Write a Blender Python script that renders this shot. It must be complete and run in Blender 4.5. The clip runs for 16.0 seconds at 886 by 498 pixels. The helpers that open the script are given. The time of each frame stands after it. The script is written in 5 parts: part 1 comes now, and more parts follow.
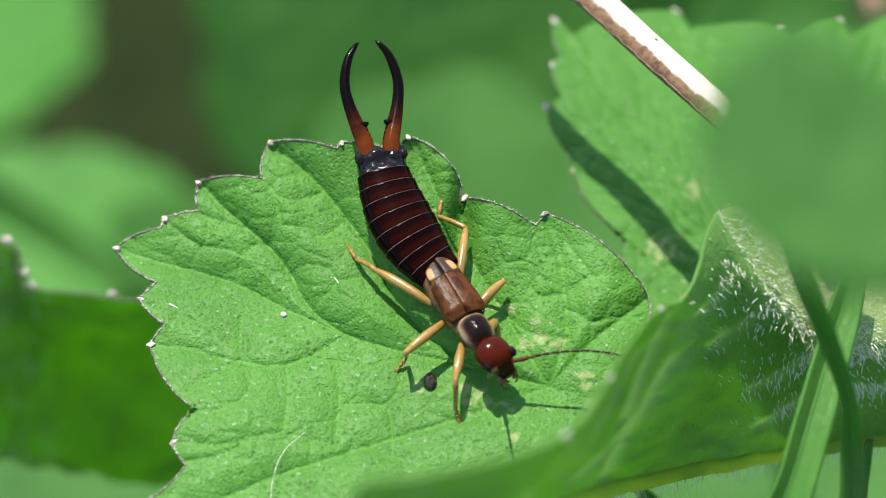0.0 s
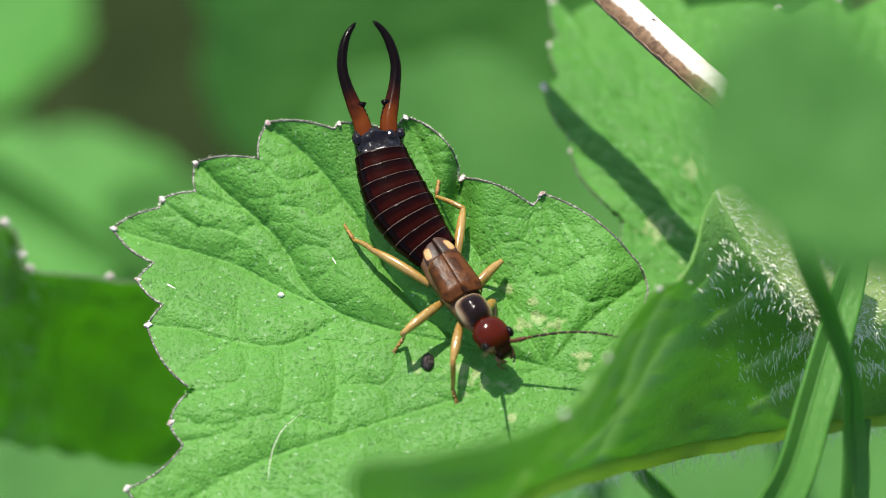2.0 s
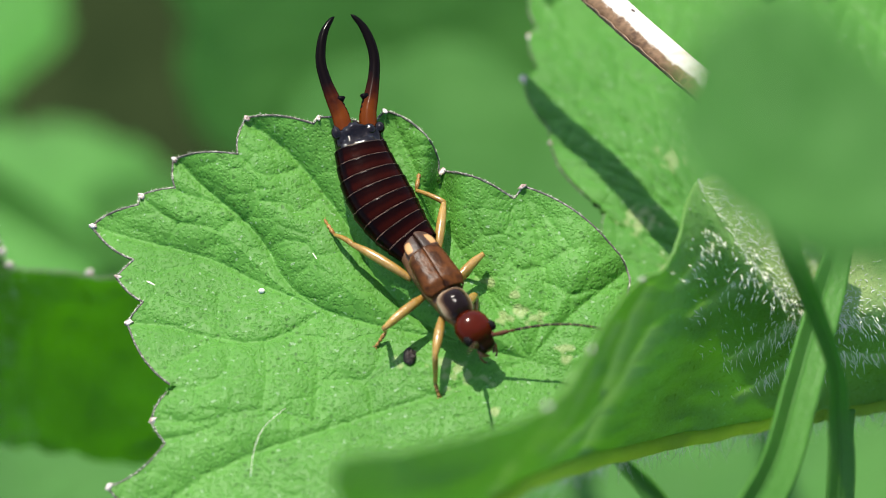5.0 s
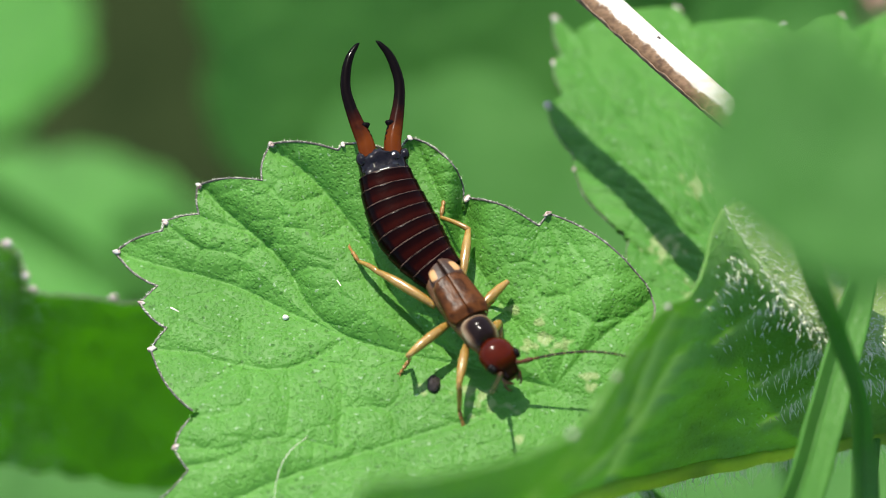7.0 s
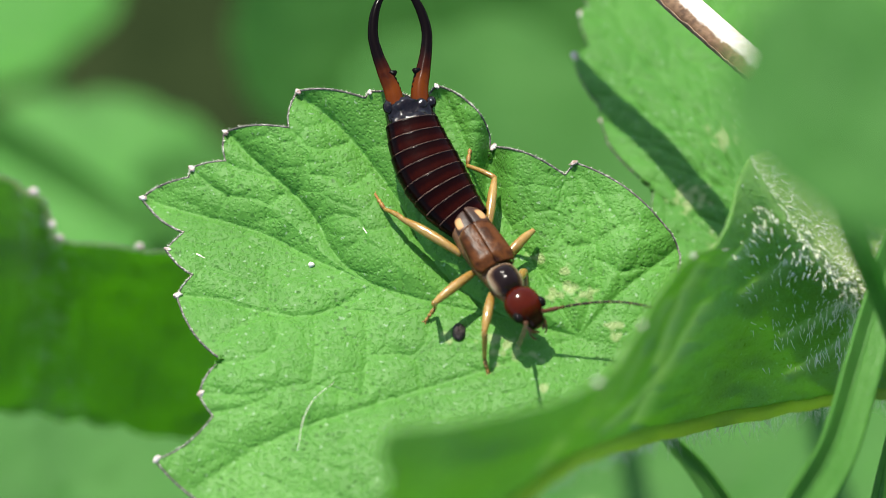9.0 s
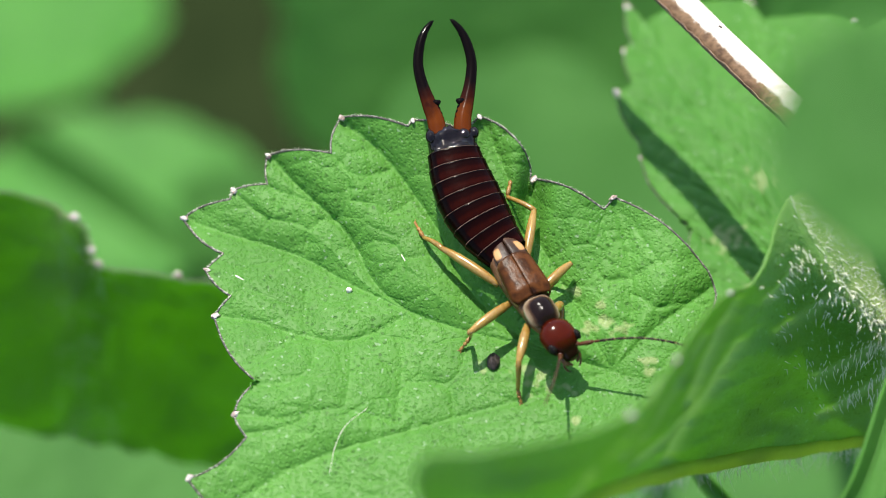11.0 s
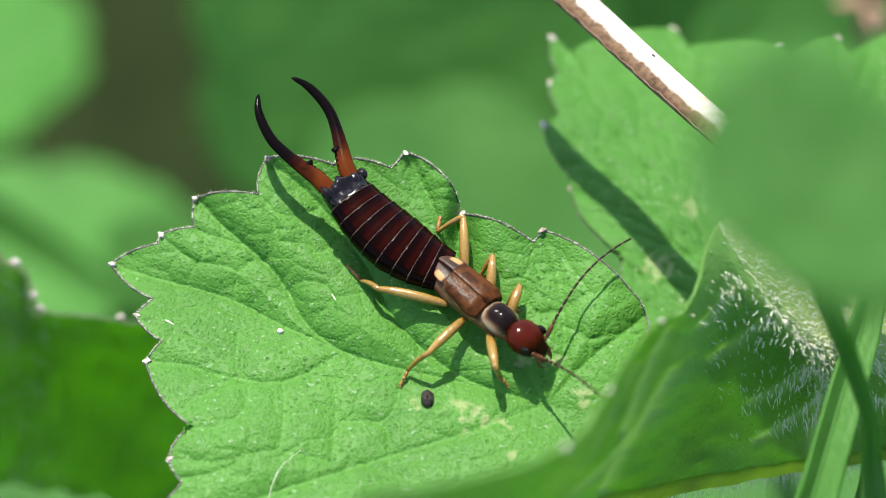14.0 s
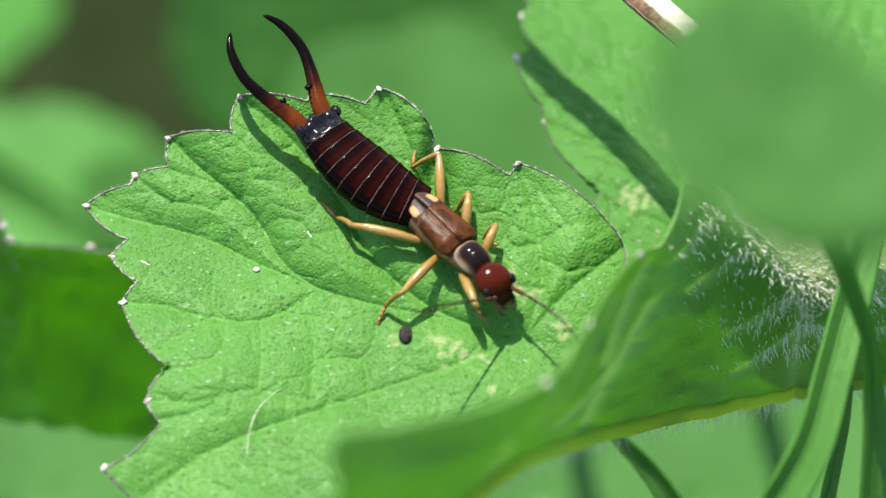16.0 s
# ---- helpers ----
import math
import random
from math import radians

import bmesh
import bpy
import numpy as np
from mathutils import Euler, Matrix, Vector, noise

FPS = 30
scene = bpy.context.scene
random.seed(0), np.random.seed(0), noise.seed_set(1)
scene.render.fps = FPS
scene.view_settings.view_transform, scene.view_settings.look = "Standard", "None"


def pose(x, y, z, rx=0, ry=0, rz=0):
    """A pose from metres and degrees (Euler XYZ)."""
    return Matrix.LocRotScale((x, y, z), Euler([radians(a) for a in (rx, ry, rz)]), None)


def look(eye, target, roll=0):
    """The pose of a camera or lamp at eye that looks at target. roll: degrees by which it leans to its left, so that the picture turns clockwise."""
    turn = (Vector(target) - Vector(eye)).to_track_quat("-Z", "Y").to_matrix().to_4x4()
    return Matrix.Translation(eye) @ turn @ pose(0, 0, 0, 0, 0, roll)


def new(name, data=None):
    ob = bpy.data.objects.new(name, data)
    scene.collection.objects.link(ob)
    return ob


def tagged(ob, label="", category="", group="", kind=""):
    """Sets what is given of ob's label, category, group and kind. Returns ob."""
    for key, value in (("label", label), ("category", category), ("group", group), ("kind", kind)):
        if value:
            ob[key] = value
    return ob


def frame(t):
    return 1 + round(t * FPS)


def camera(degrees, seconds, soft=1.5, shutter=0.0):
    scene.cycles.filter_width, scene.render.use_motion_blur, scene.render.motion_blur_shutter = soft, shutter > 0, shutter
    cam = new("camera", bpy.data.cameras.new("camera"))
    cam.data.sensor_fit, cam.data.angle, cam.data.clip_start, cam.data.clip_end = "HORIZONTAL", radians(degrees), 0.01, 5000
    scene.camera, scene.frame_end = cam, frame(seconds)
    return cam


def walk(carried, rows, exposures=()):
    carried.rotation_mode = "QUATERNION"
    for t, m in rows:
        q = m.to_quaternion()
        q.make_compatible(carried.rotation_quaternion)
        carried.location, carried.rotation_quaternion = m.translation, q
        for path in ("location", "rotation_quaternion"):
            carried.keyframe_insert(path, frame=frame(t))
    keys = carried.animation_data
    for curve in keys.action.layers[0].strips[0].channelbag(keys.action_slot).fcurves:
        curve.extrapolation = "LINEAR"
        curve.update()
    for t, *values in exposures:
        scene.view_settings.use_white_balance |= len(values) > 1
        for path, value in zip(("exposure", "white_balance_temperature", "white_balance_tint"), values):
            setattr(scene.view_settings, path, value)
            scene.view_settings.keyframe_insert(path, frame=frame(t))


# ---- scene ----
MM = 0.001

# ---------------------------------------------------------------- camera
cam = camera(11.988, 16.0, soft=0.8, shutter=0.5)
cam.data.dof.use_dof = True
cam.data.dof.focus_distance = 0.1975
cam.data.dof.aperture_fstop = cam.data.lens / 5.0
PATH = [
    (0, (0.000, -114.715, 163.830), (0.000, 0.000, 0.000), 0.00),
    (0.5, (0.000, -114.534, 163.572), (-0.509, -0.079, -0.055), -0.01),
    (1, (0.000, -114.592, 163.655), (-0.420, -0.122, -0.086), 0.02),
    (1.5, (0.000, -114.561, 163.610), (-0.133, -0.591, -0.414), -0.01),
    (2, (0.000, -114.675, 163.772), (0.120, -0.766, -0.536), 0.03),
    (2.5, (0.000, -114.594, 163.657), (0.871, -1.211, -0.848), 0.16),
    (3, (0.000, -114.730, 163.852), (1.371, -1.044, -0.731), -0.11),
    (3.5, (0.000, -114.483, 163.498), (1.243, -1.002, -0.702), -0.10),
    (4, (0.000, -114.412, 163.398), (1.160, -1.172, -0.821), 0.00),
    (4.2, (0.000, -114.195, 163.088), (1.324, -1.130, -0.791), -0.07),
    (6.3, (0.000, -114.215, 163.116), (0.385, -0.542, -0.380), -0.46),
    (6.5, (0.000, -113.867, 162.619), (0.522, -0.325, -0.227), -0.48),
    (7, (0.000, -113.871, 162.625), (-0.125, 0.047, 0.033), -0.48),
    (7.5, (0.000, -113.901, 162.667), (-0.883, -0.741, -0.519), -0.28),
    (8, (0.000, -114.092, 162.940), (-1.500, -1.333, -0.933), -0.54),
    (8.5, (0.000, -113.999, 162.808), (-1.434, -1.815, -1.271), -0.60),
    (9, (0.000, -113.967, 162.762), (-1.352, -1.945, -1.362), -0.60),
    (11.3, (0.000, -114.690, 163.794), (-3.153, -0.777, -0.544), 0.67),
    (11.5, (0.000, -114.111, 162.967), (-1.986, -1.118, -0.783), 0.33),
    (12, (0.000, -113.899, 162.665), (-0.099, -1.083, -0.758), 0.76),
    (12.5, (0.000, -114.330, 163.280), (0.768, -1.217, -0.852), 0.91),
    (13, (0.000, -114.970, 164.194), (1.764, -1.221, -0.855), 1.28),
    (13.5, (0.000, -113.811, 162.539), (-0.085, -0.498, -0.348), 0.66),
    (14, (0.000, -114.198, 163.091), (0.117, 0.639, 0.447), 0.15),
    (14.5, (0.000, -114.002, 162.812), (0.310, -0.524, -0.367), -0.76),
    (15, (0.000, -114.190, 163.081), (-0.419, -1.467, -1.027), -0.67),
    (15.5, (0.000, -113.767, 162.476), (0.197, -2.155, -1.509), -0.08),
    (16, (0.000, -113.682, 162.354), (1.223, -1.872, -1.311), -0.48),
]
walk(cam, [(t, look(Vector(e) * MM, Vector(a) * MM, r)) for t, e, a, r in PATH], exposures=[(0, 0.63), (1, 0.67), (4, 0.67), (6.5, 0.63), (7.2, 0.63), (9, 0.70), (12, 0.64), (13.5, 0.70), (14.5, 0.78), (15.5, 0.87), (16, 0.83)])

# ---------------------------------------------------------------- light
SUN = Vector((-0.18, 0.45, 1.0)).normalized()
world = bpy.data.worlds.new("sky")
scene.world = world
world.use_nodes = True
wn = world.node_tree.nodes
sky = wn.new("ShaderNodeTexSky")
sky.sky_type, sky.sun_disc = "NISHITA", False
sky.sun_elevation = math.asin(SUN.z)
sky.sun_rotation = math.atan2(SUN.x, SUN.y)
world.node_tree.links.new(sky.outputs[0], wn["Background"].inputs[0])
wn["Background"].inputs[1].default_value = 0.15
lamp = bpy.data.lights.new("sun", "SUN")
lamp.energy, lamp.angle, lamp.color = 4.1, radians(0.6), (1.0, 0.95, 0.84)
sun = new("sun", lamp)
sun.matrix_world = look(SUN, (0, 0, 0))


# ---------------------------------------------------------------- materials
def material(name, rough=0.5, metal=0.0):
    m = bpy.data.materials.new(name)
    m.use_nodes = True
    b = m.node_tree.nodes["Principled BSDF"]
    b.inputs["Roughness"].default_value, b.inputs["Metallic"].default_value = rough, metal
    return m, m.node_tree.nodes, m.node_tree.links, b


def noise_tex(n, l, scale, detail=4.0, rough=0.55, kind="ShaderNodeTexNoise", coord="Object"):
    c = n.new("ShaderNodeTexCoord")
    x = n.new(kind)
    x.inputs["Scale"].default_value = scale
    if kind == "ShaderNodeTexNoise":
        x.inputs["Detail"].default_value, x.inputs["Roughness"].default_value = detail, rough
    l.new(c.outputs[coord], x.inputs["Vector"])
    return x


def ramp(n, l, src, stops):
    r = n.new("ShaderNodeValToRGB")
    e = r.color_ramp.elements
    while len(e) < len(stops):
        e.new(0.5)
    for k, (p, c) in zip(e, stops):
        k.position, k.color = p, (*c, 1)
    l.new(src, r.inputs[0])
    return r.outputs[0]


def blend(n, l, fac, a, b, mode="MIX"):
    x = n.new("ShaderNodeMix")
    x.data_type, x.blend_type = "RGBA", mode
    for sock, v in ((x.inputs[0], fac), (x.inputs[6], a), (x.inputs[7], b)):
        if isinstance(v, (int, float)):
            sock.default_value = v
        elif isinstance(v, tuple):
            sock.default_value = (*v, 1)
        else:
            l.new(v, sock)
    return x.outputs[2]


def attribute(n, name):
    a = n.new("ShaderNodeAttribute")
    a.attribute_name = name
    return a.outputs["Fac"]


def maths(n, l, op, a, b=0.0):
    x = n.new("ShaderNodeMath")
    x.operation = op
    for s, v in zip(x.inputs, (a, b)):
        if isinstance(v, (int, float)):
            s.default_value = v
        else:
            l.new(v, s)
    return x.outputs[0]


def bump(n, l, bsdf, height, strength, distance):
    b = n.new("ShaderNodeBump")
    b.inputs["Strength"].default_value, b.inputs["Distance"].default_value = strength, distance
    l.new(height, b.inputs["Height"])
    l.new(b.outputs[0], bsdf.inputs["Normal"])
    return b.outputs[0]


def leaf_material(name, dark, mid, light, through_col, clear=0.35, rough=0.42, pits=True, spec=0.30, ribs_clear=0.0, rib_tint=0.32):
    m, n, l, b = material(name, rough)
    big = noise_tex(n, l, 130, 3)
    fine = noise_tex(n, l, 1900, 5, 0.65)
    col = ramp(n, l, big.outputs[0], [(0.3, dark), (0.52, mid), (0.72, light)])
    col = blend(n, l, 0.35, col, ramp(n, l, fine.outputs[0], [(0.3, dark), (0.65, light)]))
    if pits:
        warp = noise_tex(n, l, 3800, 3, 0.6)
        stray = n.new("ShaderNodeVectorMath")
        stray.operation = "MULTIPLY_ADD"
        stray.inputs[1].default_value = (0.00022, 0.00022, 0.00022)
        l.new(warp.outputs["Color"], stray.inputs[0])
        l.new(n.new("ShaderNodeTexCoord").outputs["Object"], stray.inputs[2])
        pit = []
        for size in (2500, 5600):
            x = n.new("ShaderNodeTexVoronoi")
            x.inputs["Scale"].default_value = size
            l.new(stray.outputs[0], x.inputs["Vector"])
            pit.append(x.outputs["Distance"])
        spots = ramp(n, l, pit[0], [(0.13, (1, 1, 1)), (0.30, (0, 0, 0))])
        patchy = ramp(n, l, noise_tex(n, l, 420, 3).outputs[0], [(0.40, (0.1, 0.1, 0.1)), (0.62, (1, 1, 1))])
        col = blend(n, l, maths(n, l, "MULTIPLY", maths(n, l, "MULTIPLY", spots, patchy), 0.75), col, tuple(c * 0.42 for c in dark))
        # Tiny glints painted as pale specks in the base colour.
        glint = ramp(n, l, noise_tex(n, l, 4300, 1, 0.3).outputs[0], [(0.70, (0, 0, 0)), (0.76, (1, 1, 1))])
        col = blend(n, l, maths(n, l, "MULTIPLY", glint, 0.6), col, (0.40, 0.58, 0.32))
    col = blend(n, l, maths(n, l, "MULTIPLY", attribute(n, "vein"), rib_tint), col, tuple(min(1, c * 1.25 + 0.012) for c in light))
    # Pale tint: scars, and the sunlight painted on the curled leaf.
    col = blend(n, l, attribute(n, "scar_or_sunlit"), col, (0.48, 0.54, 0.24))
    l.new(col, b.inputs["Base Color"])
    wrinkle = noise_tex(n, l, 4200, 4, 0.6)
    height = blend(n, l, 0.45, wrinkle.outputs[0], noise_tex(n, l, 1500, 3, 0.5).outputs[0])
    if pits:
        height = blend(n, l, 0.55, ramp(n, l, pit[1], [(0.0, (0, 0, 0)), (0.55, (1, 1, 1))]), blend(n, l, 0.5, ramp(n, l, pit[0], [(0.05, (0, 0, 0)), (0.34, (1, 1, 1))]), wrinkle.outputs[0]))
    nrm = bump(n, l, b, height, 0.8 if pits else 0.4, 0.00010 if pits else 0.00022)
    b.inputs["Specular IOR Level"].default_value = spec
    t = n.new("ShaderNodeBsdfTranslucent")
    lit = blend(n, l, 0.85, col, through_col)
    if ribs_clear:
        lit = blend(n, l, maths(n, l, "MULTIPLY", attribute(n, "vein"), ribs_clear), lit, (0.72, 0.92, 0.42))
    l.new(lit, t.inputs[0])
    l.new(nrm, t.inputs["Normal"])
    mix = n.new("ShaderNodeMixShader")
    mix.inputs[0].default_value = clear
    l.new(b.outputs[0], mix.inputs[1])
    l.new(t.outputs[0], mix.inputs[2])
    l.new(mix.outputs[0], n["Material Output"].inputs[0])
    return m


def plain_material(name, a, b_, scale, rough, relief=0.0, coat=0.0, spread=(0.35, 0.65), metal=0.0, sss=0.0, spec=0.5):
    m, n, l, b = material(name, rough, metal)
    x = noise_tex(n, l, scale, 5)
    y = noise_tex(n, l, scale * 7, 3)
    col = blend(n, l, 0.3, ramp(n, l, x.outputs[0], [(spread[0], a), (spread[1], b_)]), ramp(n, l, y.outputs[0], [(0.35, a), (0.65, b_)]))
    l.new(col, b.inputs["Base Color"])
    b.inputs["Coat Weight"].default_value = coat
    b.inputs["Coat Roughness"].default_value = 0.12
    b.inputs["Specular IOR Level"].default_value = spec
    if sss:
        b.inputs["Subsurface Weight"].default_value = sss
        b.inputs["Subsurface Radius"].default_value = (0.0006, 0.0003, 0.0001)
    if relief:
        bump(n, l, b, y.outputs[0], relief, 0.00006)
    return m


def graded_material(name, stops, rough, coat=0.3, relief=0.3, scale=1800, attr="tone", spec=0.5, stir=0.22):
    """Colour that runs along the thing by its own grain attribute, broken by noise."""
    m, n, l, b = material(name, rough)
    x = noise_tex(n, l, scale, 5)
    f = maths(n, l, "ADD", attribute(n, attr), maths(n, l, "MULTIPLY", maths(n, l, "SUBTRACT", x.outputs[0], 0.5), stir))
    l.new(ramp(n, l, f, stops), b.inputs["Base Color"])
    b.inputs["Coat Weight"].default_value = coat
    b.inputs["Coat Roughness"].default_value = 0.15
    b.inputs["Specular IOR Level"].default_value = spec
    bump(n, l, b, x.outputs[0], relief, 0.00005)
    return m


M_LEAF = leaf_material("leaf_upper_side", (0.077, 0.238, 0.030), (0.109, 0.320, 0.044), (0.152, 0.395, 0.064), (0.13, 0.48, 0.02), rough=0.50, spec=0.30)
M_LEAF_SIDE = leaf_material("leaf_pale_green", (0.066, 0.225, 0.026), (0.085, 0.27, 0.034), (0.114, 0.32, 0.046), (0.13, 0.48, 0.02), rough=0.55)
M_LEAF_UNDER = leaf_material("leaf_hairy_underside", (0.115, 0.25, 0.050), (0.15, 0.31, 0.070), (0.25, 0.41, 0.15), (0.43, 0.82, 0.016), clear=0.45, ribs_clear=0.7, rough=0.65, rib_tint=0.85)
M_LEAF_BACK = leaf_material("leaf_underside", (0.055, 0.160, 0.020), (0.075, 0.200, 0.030), (0.11, 0.26, 0.05), (0.34, 0.70, 0.012), clear=0.55, rough=0.6)
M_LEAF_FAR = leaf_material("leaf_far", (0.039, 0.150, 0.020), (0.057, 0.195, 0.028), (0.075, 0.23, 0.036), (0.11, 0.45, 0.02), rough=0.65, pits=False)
# Lighter copy of the far leaf: full sun put into the colour.
M_LEAF_SUN = leaf_material("leaf_far_sunlit", (0.056, 0.205, 0.028), (0.080, 0.265, 0.040), (0.102, 0.305, 0.050), (0.13, 0.50, 0.02), rough=0.6, pits=False)
M_GRASS = leaf_material("grass_blade", (0.055, 0.19, 0.022), (0.080, 0.24, 0.032), (0.12, 0.31, 0.055), (0.18, 0.56, 0.02), clear=0.38, pits=False)
M_TIP = plain_material("tooth_gland", (0.30, 0.16, 0.12), (0.86, 0.80, 0.73), 3600, 0.5, 0.8, spread=(0.40, 0.58))
M_RIM = plain_material("downy_margin", (0.030, 0.028, 0.016), (0.46, 0.43, 0.36), 6400, 0.8, 0.6, spread=(0.55, 0.64))
M_STEM = plain_material("petiole_green", (0.10, 0.26, 0.04), (0.16, 0.34, 0.07), 300, 0.5, 0.3)
M_RIB = leaf_material("midrib_pale_green", (0.24, 0.38, 0.05), (0.32, 0.46, 0.07), (0.42, 0.54, 0.12), (0.62, 0.85, 0.16), clear=0.6, pits=False, rough=0.8, spec=0.1)
M_HAIR = plain_material("plant_hair", (0.84, 0.84, 0.62), (0.94, 0.94, 0.78), 800, 0.4, sss=0.0, spec=0.25)
M_SOIL = plain_material("soil", (0.010, 0.018, 0.005), (0.026, 0.038, 0.012), 60, 0.95, 0.5, spec=0.05)
M_PELLET = plain_material("dark_pellet", (0.012, 0.008, 0.007), (0.055, 0.035, 0.03), 5000, 0.55, 0.9)
M_SPECK = plain_material("cream_speck", (0.72, 0.66, 0.50), (0.92, 0.88, 0.78), 3000, 0.6, 0.4)
M_DRY = plain_material("dry_seed_head", (0.20, 0.11, 0.06), (0.42, 0.27, 0.18), 400, 0.8, 0.5)

M_TERGITE = graded_material("abdomen_shell", [(0.0, (0.026, 0.0033, 0.0015)), (0.30, (0.009, 0.0014, 0.0009)), (0.62, (0.0035, 0.0013, 0.0011)), (0.90, (0.003, 0.0015, 0.0015)), (1.0, (0.17, 0.115, 0.09))], 0.17, 0.0, 0.35, 2600, spec=0.055)
M_LAST = plain_material("last_plate", (0.003, 0.002, 0.002), (0.008, 0.005, 0.005), 300, 0.11, 1.0, coat=0.0, spec=0.34)
M_FORCEPS = graded_material("forceps_shell", [(0.0, (0.085, 0.018, 0.003)), (0.13, (0.105, 0.024, 0.0035)), (0.27, (0.026, 0.005, 0.002)), (0.38, (0.004, 0.002, 0.002)), (1.0, (0.0025, 0.0018, 0.0015))], 0.13, 0.0, 0.25, 1500, spec=0.07)
M_WING = graded_material("wing_case", [(0.0, (0.016, 0.006, 0.004)), (0.18, (0.024, 0.009, 0.004)), (0.38, (0.098, 0.033, 0.009)), (0.54, (0.036, 0.013, 0.005)), (0.74, (0.080, 0.032, 0.011)), (1.0, (0.34, 0.20, 0.095))], 0.32, 0.0, 1.4, 1300, spec=0.09, stir=1.0)
M_PAD = graded_material("wing_pad", [(0.0, (0.012, 0.006, 0.004)), (0.3, (0.035, 0.016, 0.009)), (0.50, (0.10, 0.05, 0.026)), (0.62, (0.42, 0.22, 0.085)), (0.93, (0.52, 0.30, 0.125)), (1.0, (0.45, 0.25, 0.10))], 0.4, 0.0, 0.6, 2200, spec=0.2)
M_PRON = graded_material("pronotum_shield", [(0.0, (0.008, 0.005, 0.005)), (0.58, (0.014, 0.008, 0.007)), (0.71, (0.07, 0.036, 0.020)), (0.86, (0.29, 0.20, 0.125)), (1.0, (0.46, 0.35, 0.23))], 0.14, 0.0, 0.9, 1100, spec=0.11, stir=0.45)
M_HEAD = graded_material("head_capsule", [(0.0, (0.040, 0.0048, 0.0016)), (0.40, (0.066, 0.0080, 0.0024)), (0.62, (0.032, 0.0052, 0.0020)), (0.80, (0.014, 0.004, 0.0025)), (1.0, (0.010, 0.004, 0.003))], 0.13, 0.0, 0.5, 1100, spec=0.13, stir=0.45)
M_EYE = plain_material("compound_eye", (0.006, 0.005, 0.005), (0.012, 0.009, 0.008), 6000, 0.25, 0.5, spec=0.12)
M_MOUTH = plain_material("mouth_parts", (0.05, 0.012, 0.006), (0.16, 0.05, 0.02), 2500, 0.3, 0.4, coat=0.3)
M_LEG = plain_material("amber_leg", (0.235, 0.125, 0.022), (0.41, 0.255, 0.070), 700, 0.18, 0.35, coat=0.0, sss=0.25, spec=0.6)
M_TARSUS = plain_material("tarsus", (0.20, 0.085, 0.016), (0.38, 0.20, 0.05), 2500, 0.3, 0.5)
M_ANT = graded_material("antenna_joints", [(0.0, (0.10, 0.035, 0.012)), (0.25, (0.020, 0.009, 0.006)), (0.6, (0.014, 0.008, 0.006)), (1.0, (0.20, 0.12, 0.07))], 0.45, 0.0, 0.5, 3500, spec=0.2)
M_THORAX = plain_material("thorax_skin", (0.05, 0.02, 0.01), (0.20, 0.09, 0.03), 900, 0.45, 0.4)


def stalk_material():
    m, n, l, b = material("dry_stalk_bark", 0.6)
    c = n.new("ShaderNodeTexCoord")
    mp = n.new("ShaderNodeMapping")
    mp.inputs["Scale"].default_value = (150, 2600, 2600)
    l.new(c.outputs["Object"], mp.inputs[0])
    grain = n.new("ShaderNodeTexNoise")
    grain.inputs["Scale"].default_value, grain.inputs["Detail"].default_value = 1.0, 6
    l.new(mp.outputs[0], grain.inputs[0])
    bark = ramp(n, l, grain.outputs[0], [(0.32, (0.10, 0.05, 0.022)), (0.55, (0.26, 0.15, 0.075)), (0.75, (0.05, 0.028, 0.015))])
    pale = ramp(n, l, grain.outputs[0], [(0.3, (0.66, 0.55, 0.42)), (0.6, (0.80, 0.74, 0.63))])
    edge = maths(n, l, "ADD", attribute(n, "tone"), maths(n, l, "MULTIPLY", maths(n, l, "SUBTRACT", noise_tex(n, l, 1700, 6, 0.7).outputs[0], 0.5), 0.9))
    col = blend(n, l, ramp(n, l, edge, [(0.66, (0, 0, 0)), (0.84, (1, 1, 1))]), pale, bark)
    spots = ramp(n, l, noise_tex(n, l, 1900, 0, 0).outputs[0], [(0.83, (0, 0, 0)), (0.84, (1, 1, 1))])
    l.new(blend(n, l, spots, col, (0.05, 0.03, 0.02)), b.inputs["Base Color"])
    bump(n, l, b, grain.outputs[0], 0.6, 0.0001)
    return m


M_STALK = stalk_material()
M_BARK = plain_material("flaking_bark", (0.09, 0.05, 0.028), (0.40, 0.27, 0.17), 1500, 0.7, 0.9)


# ---------------------------------------------------------------- mesh tools (millimetres in, metres out)
def mesh(name, verts, faces, mat, smooth=True, **attrs):
    me = bpy.data.meshes.new(name)
    me.from_pydata([tuple(float(c) * MM for c in v) for v in verts], [], faces)
    me.materials.append(mat)
    if smooth:
        me.polygons.foreach_set("use_smooth", [True] * len(me.polygons))
    for key, values in attrs.items():
        a = me.attributes.new(key, "FLOAT", "POINT")
        a.data.foreach_set("value", np.asarray(values, dtype=np.float32))
    me.update()
    return me


def part(name, me, parent, label="", kind="", at=None):
    ob = new(name, me)
    ob.parent = parent
    if at is not None:
        ob.matrix_basis = at
    return tagged(ob, label, kind=kind)


def holder(name, label, category, at=None, group=""):
    ob = new(name)
    ob.empty_display_size = 0.005
    if at is not None:
        ob.matrix_basis = at
    return tagged(ob, label, category, group)


def grid_faces(rows, cols, loop=False):
    f = []
    for i in range(rows - 1):
        for j in range(cols if loop else cols - 1):
            k = (j + 1) % cols
            f.append((i * cols + j, i * cols + k, (i + 1) * cols + k, (i + 1) * cols + j))
    return f


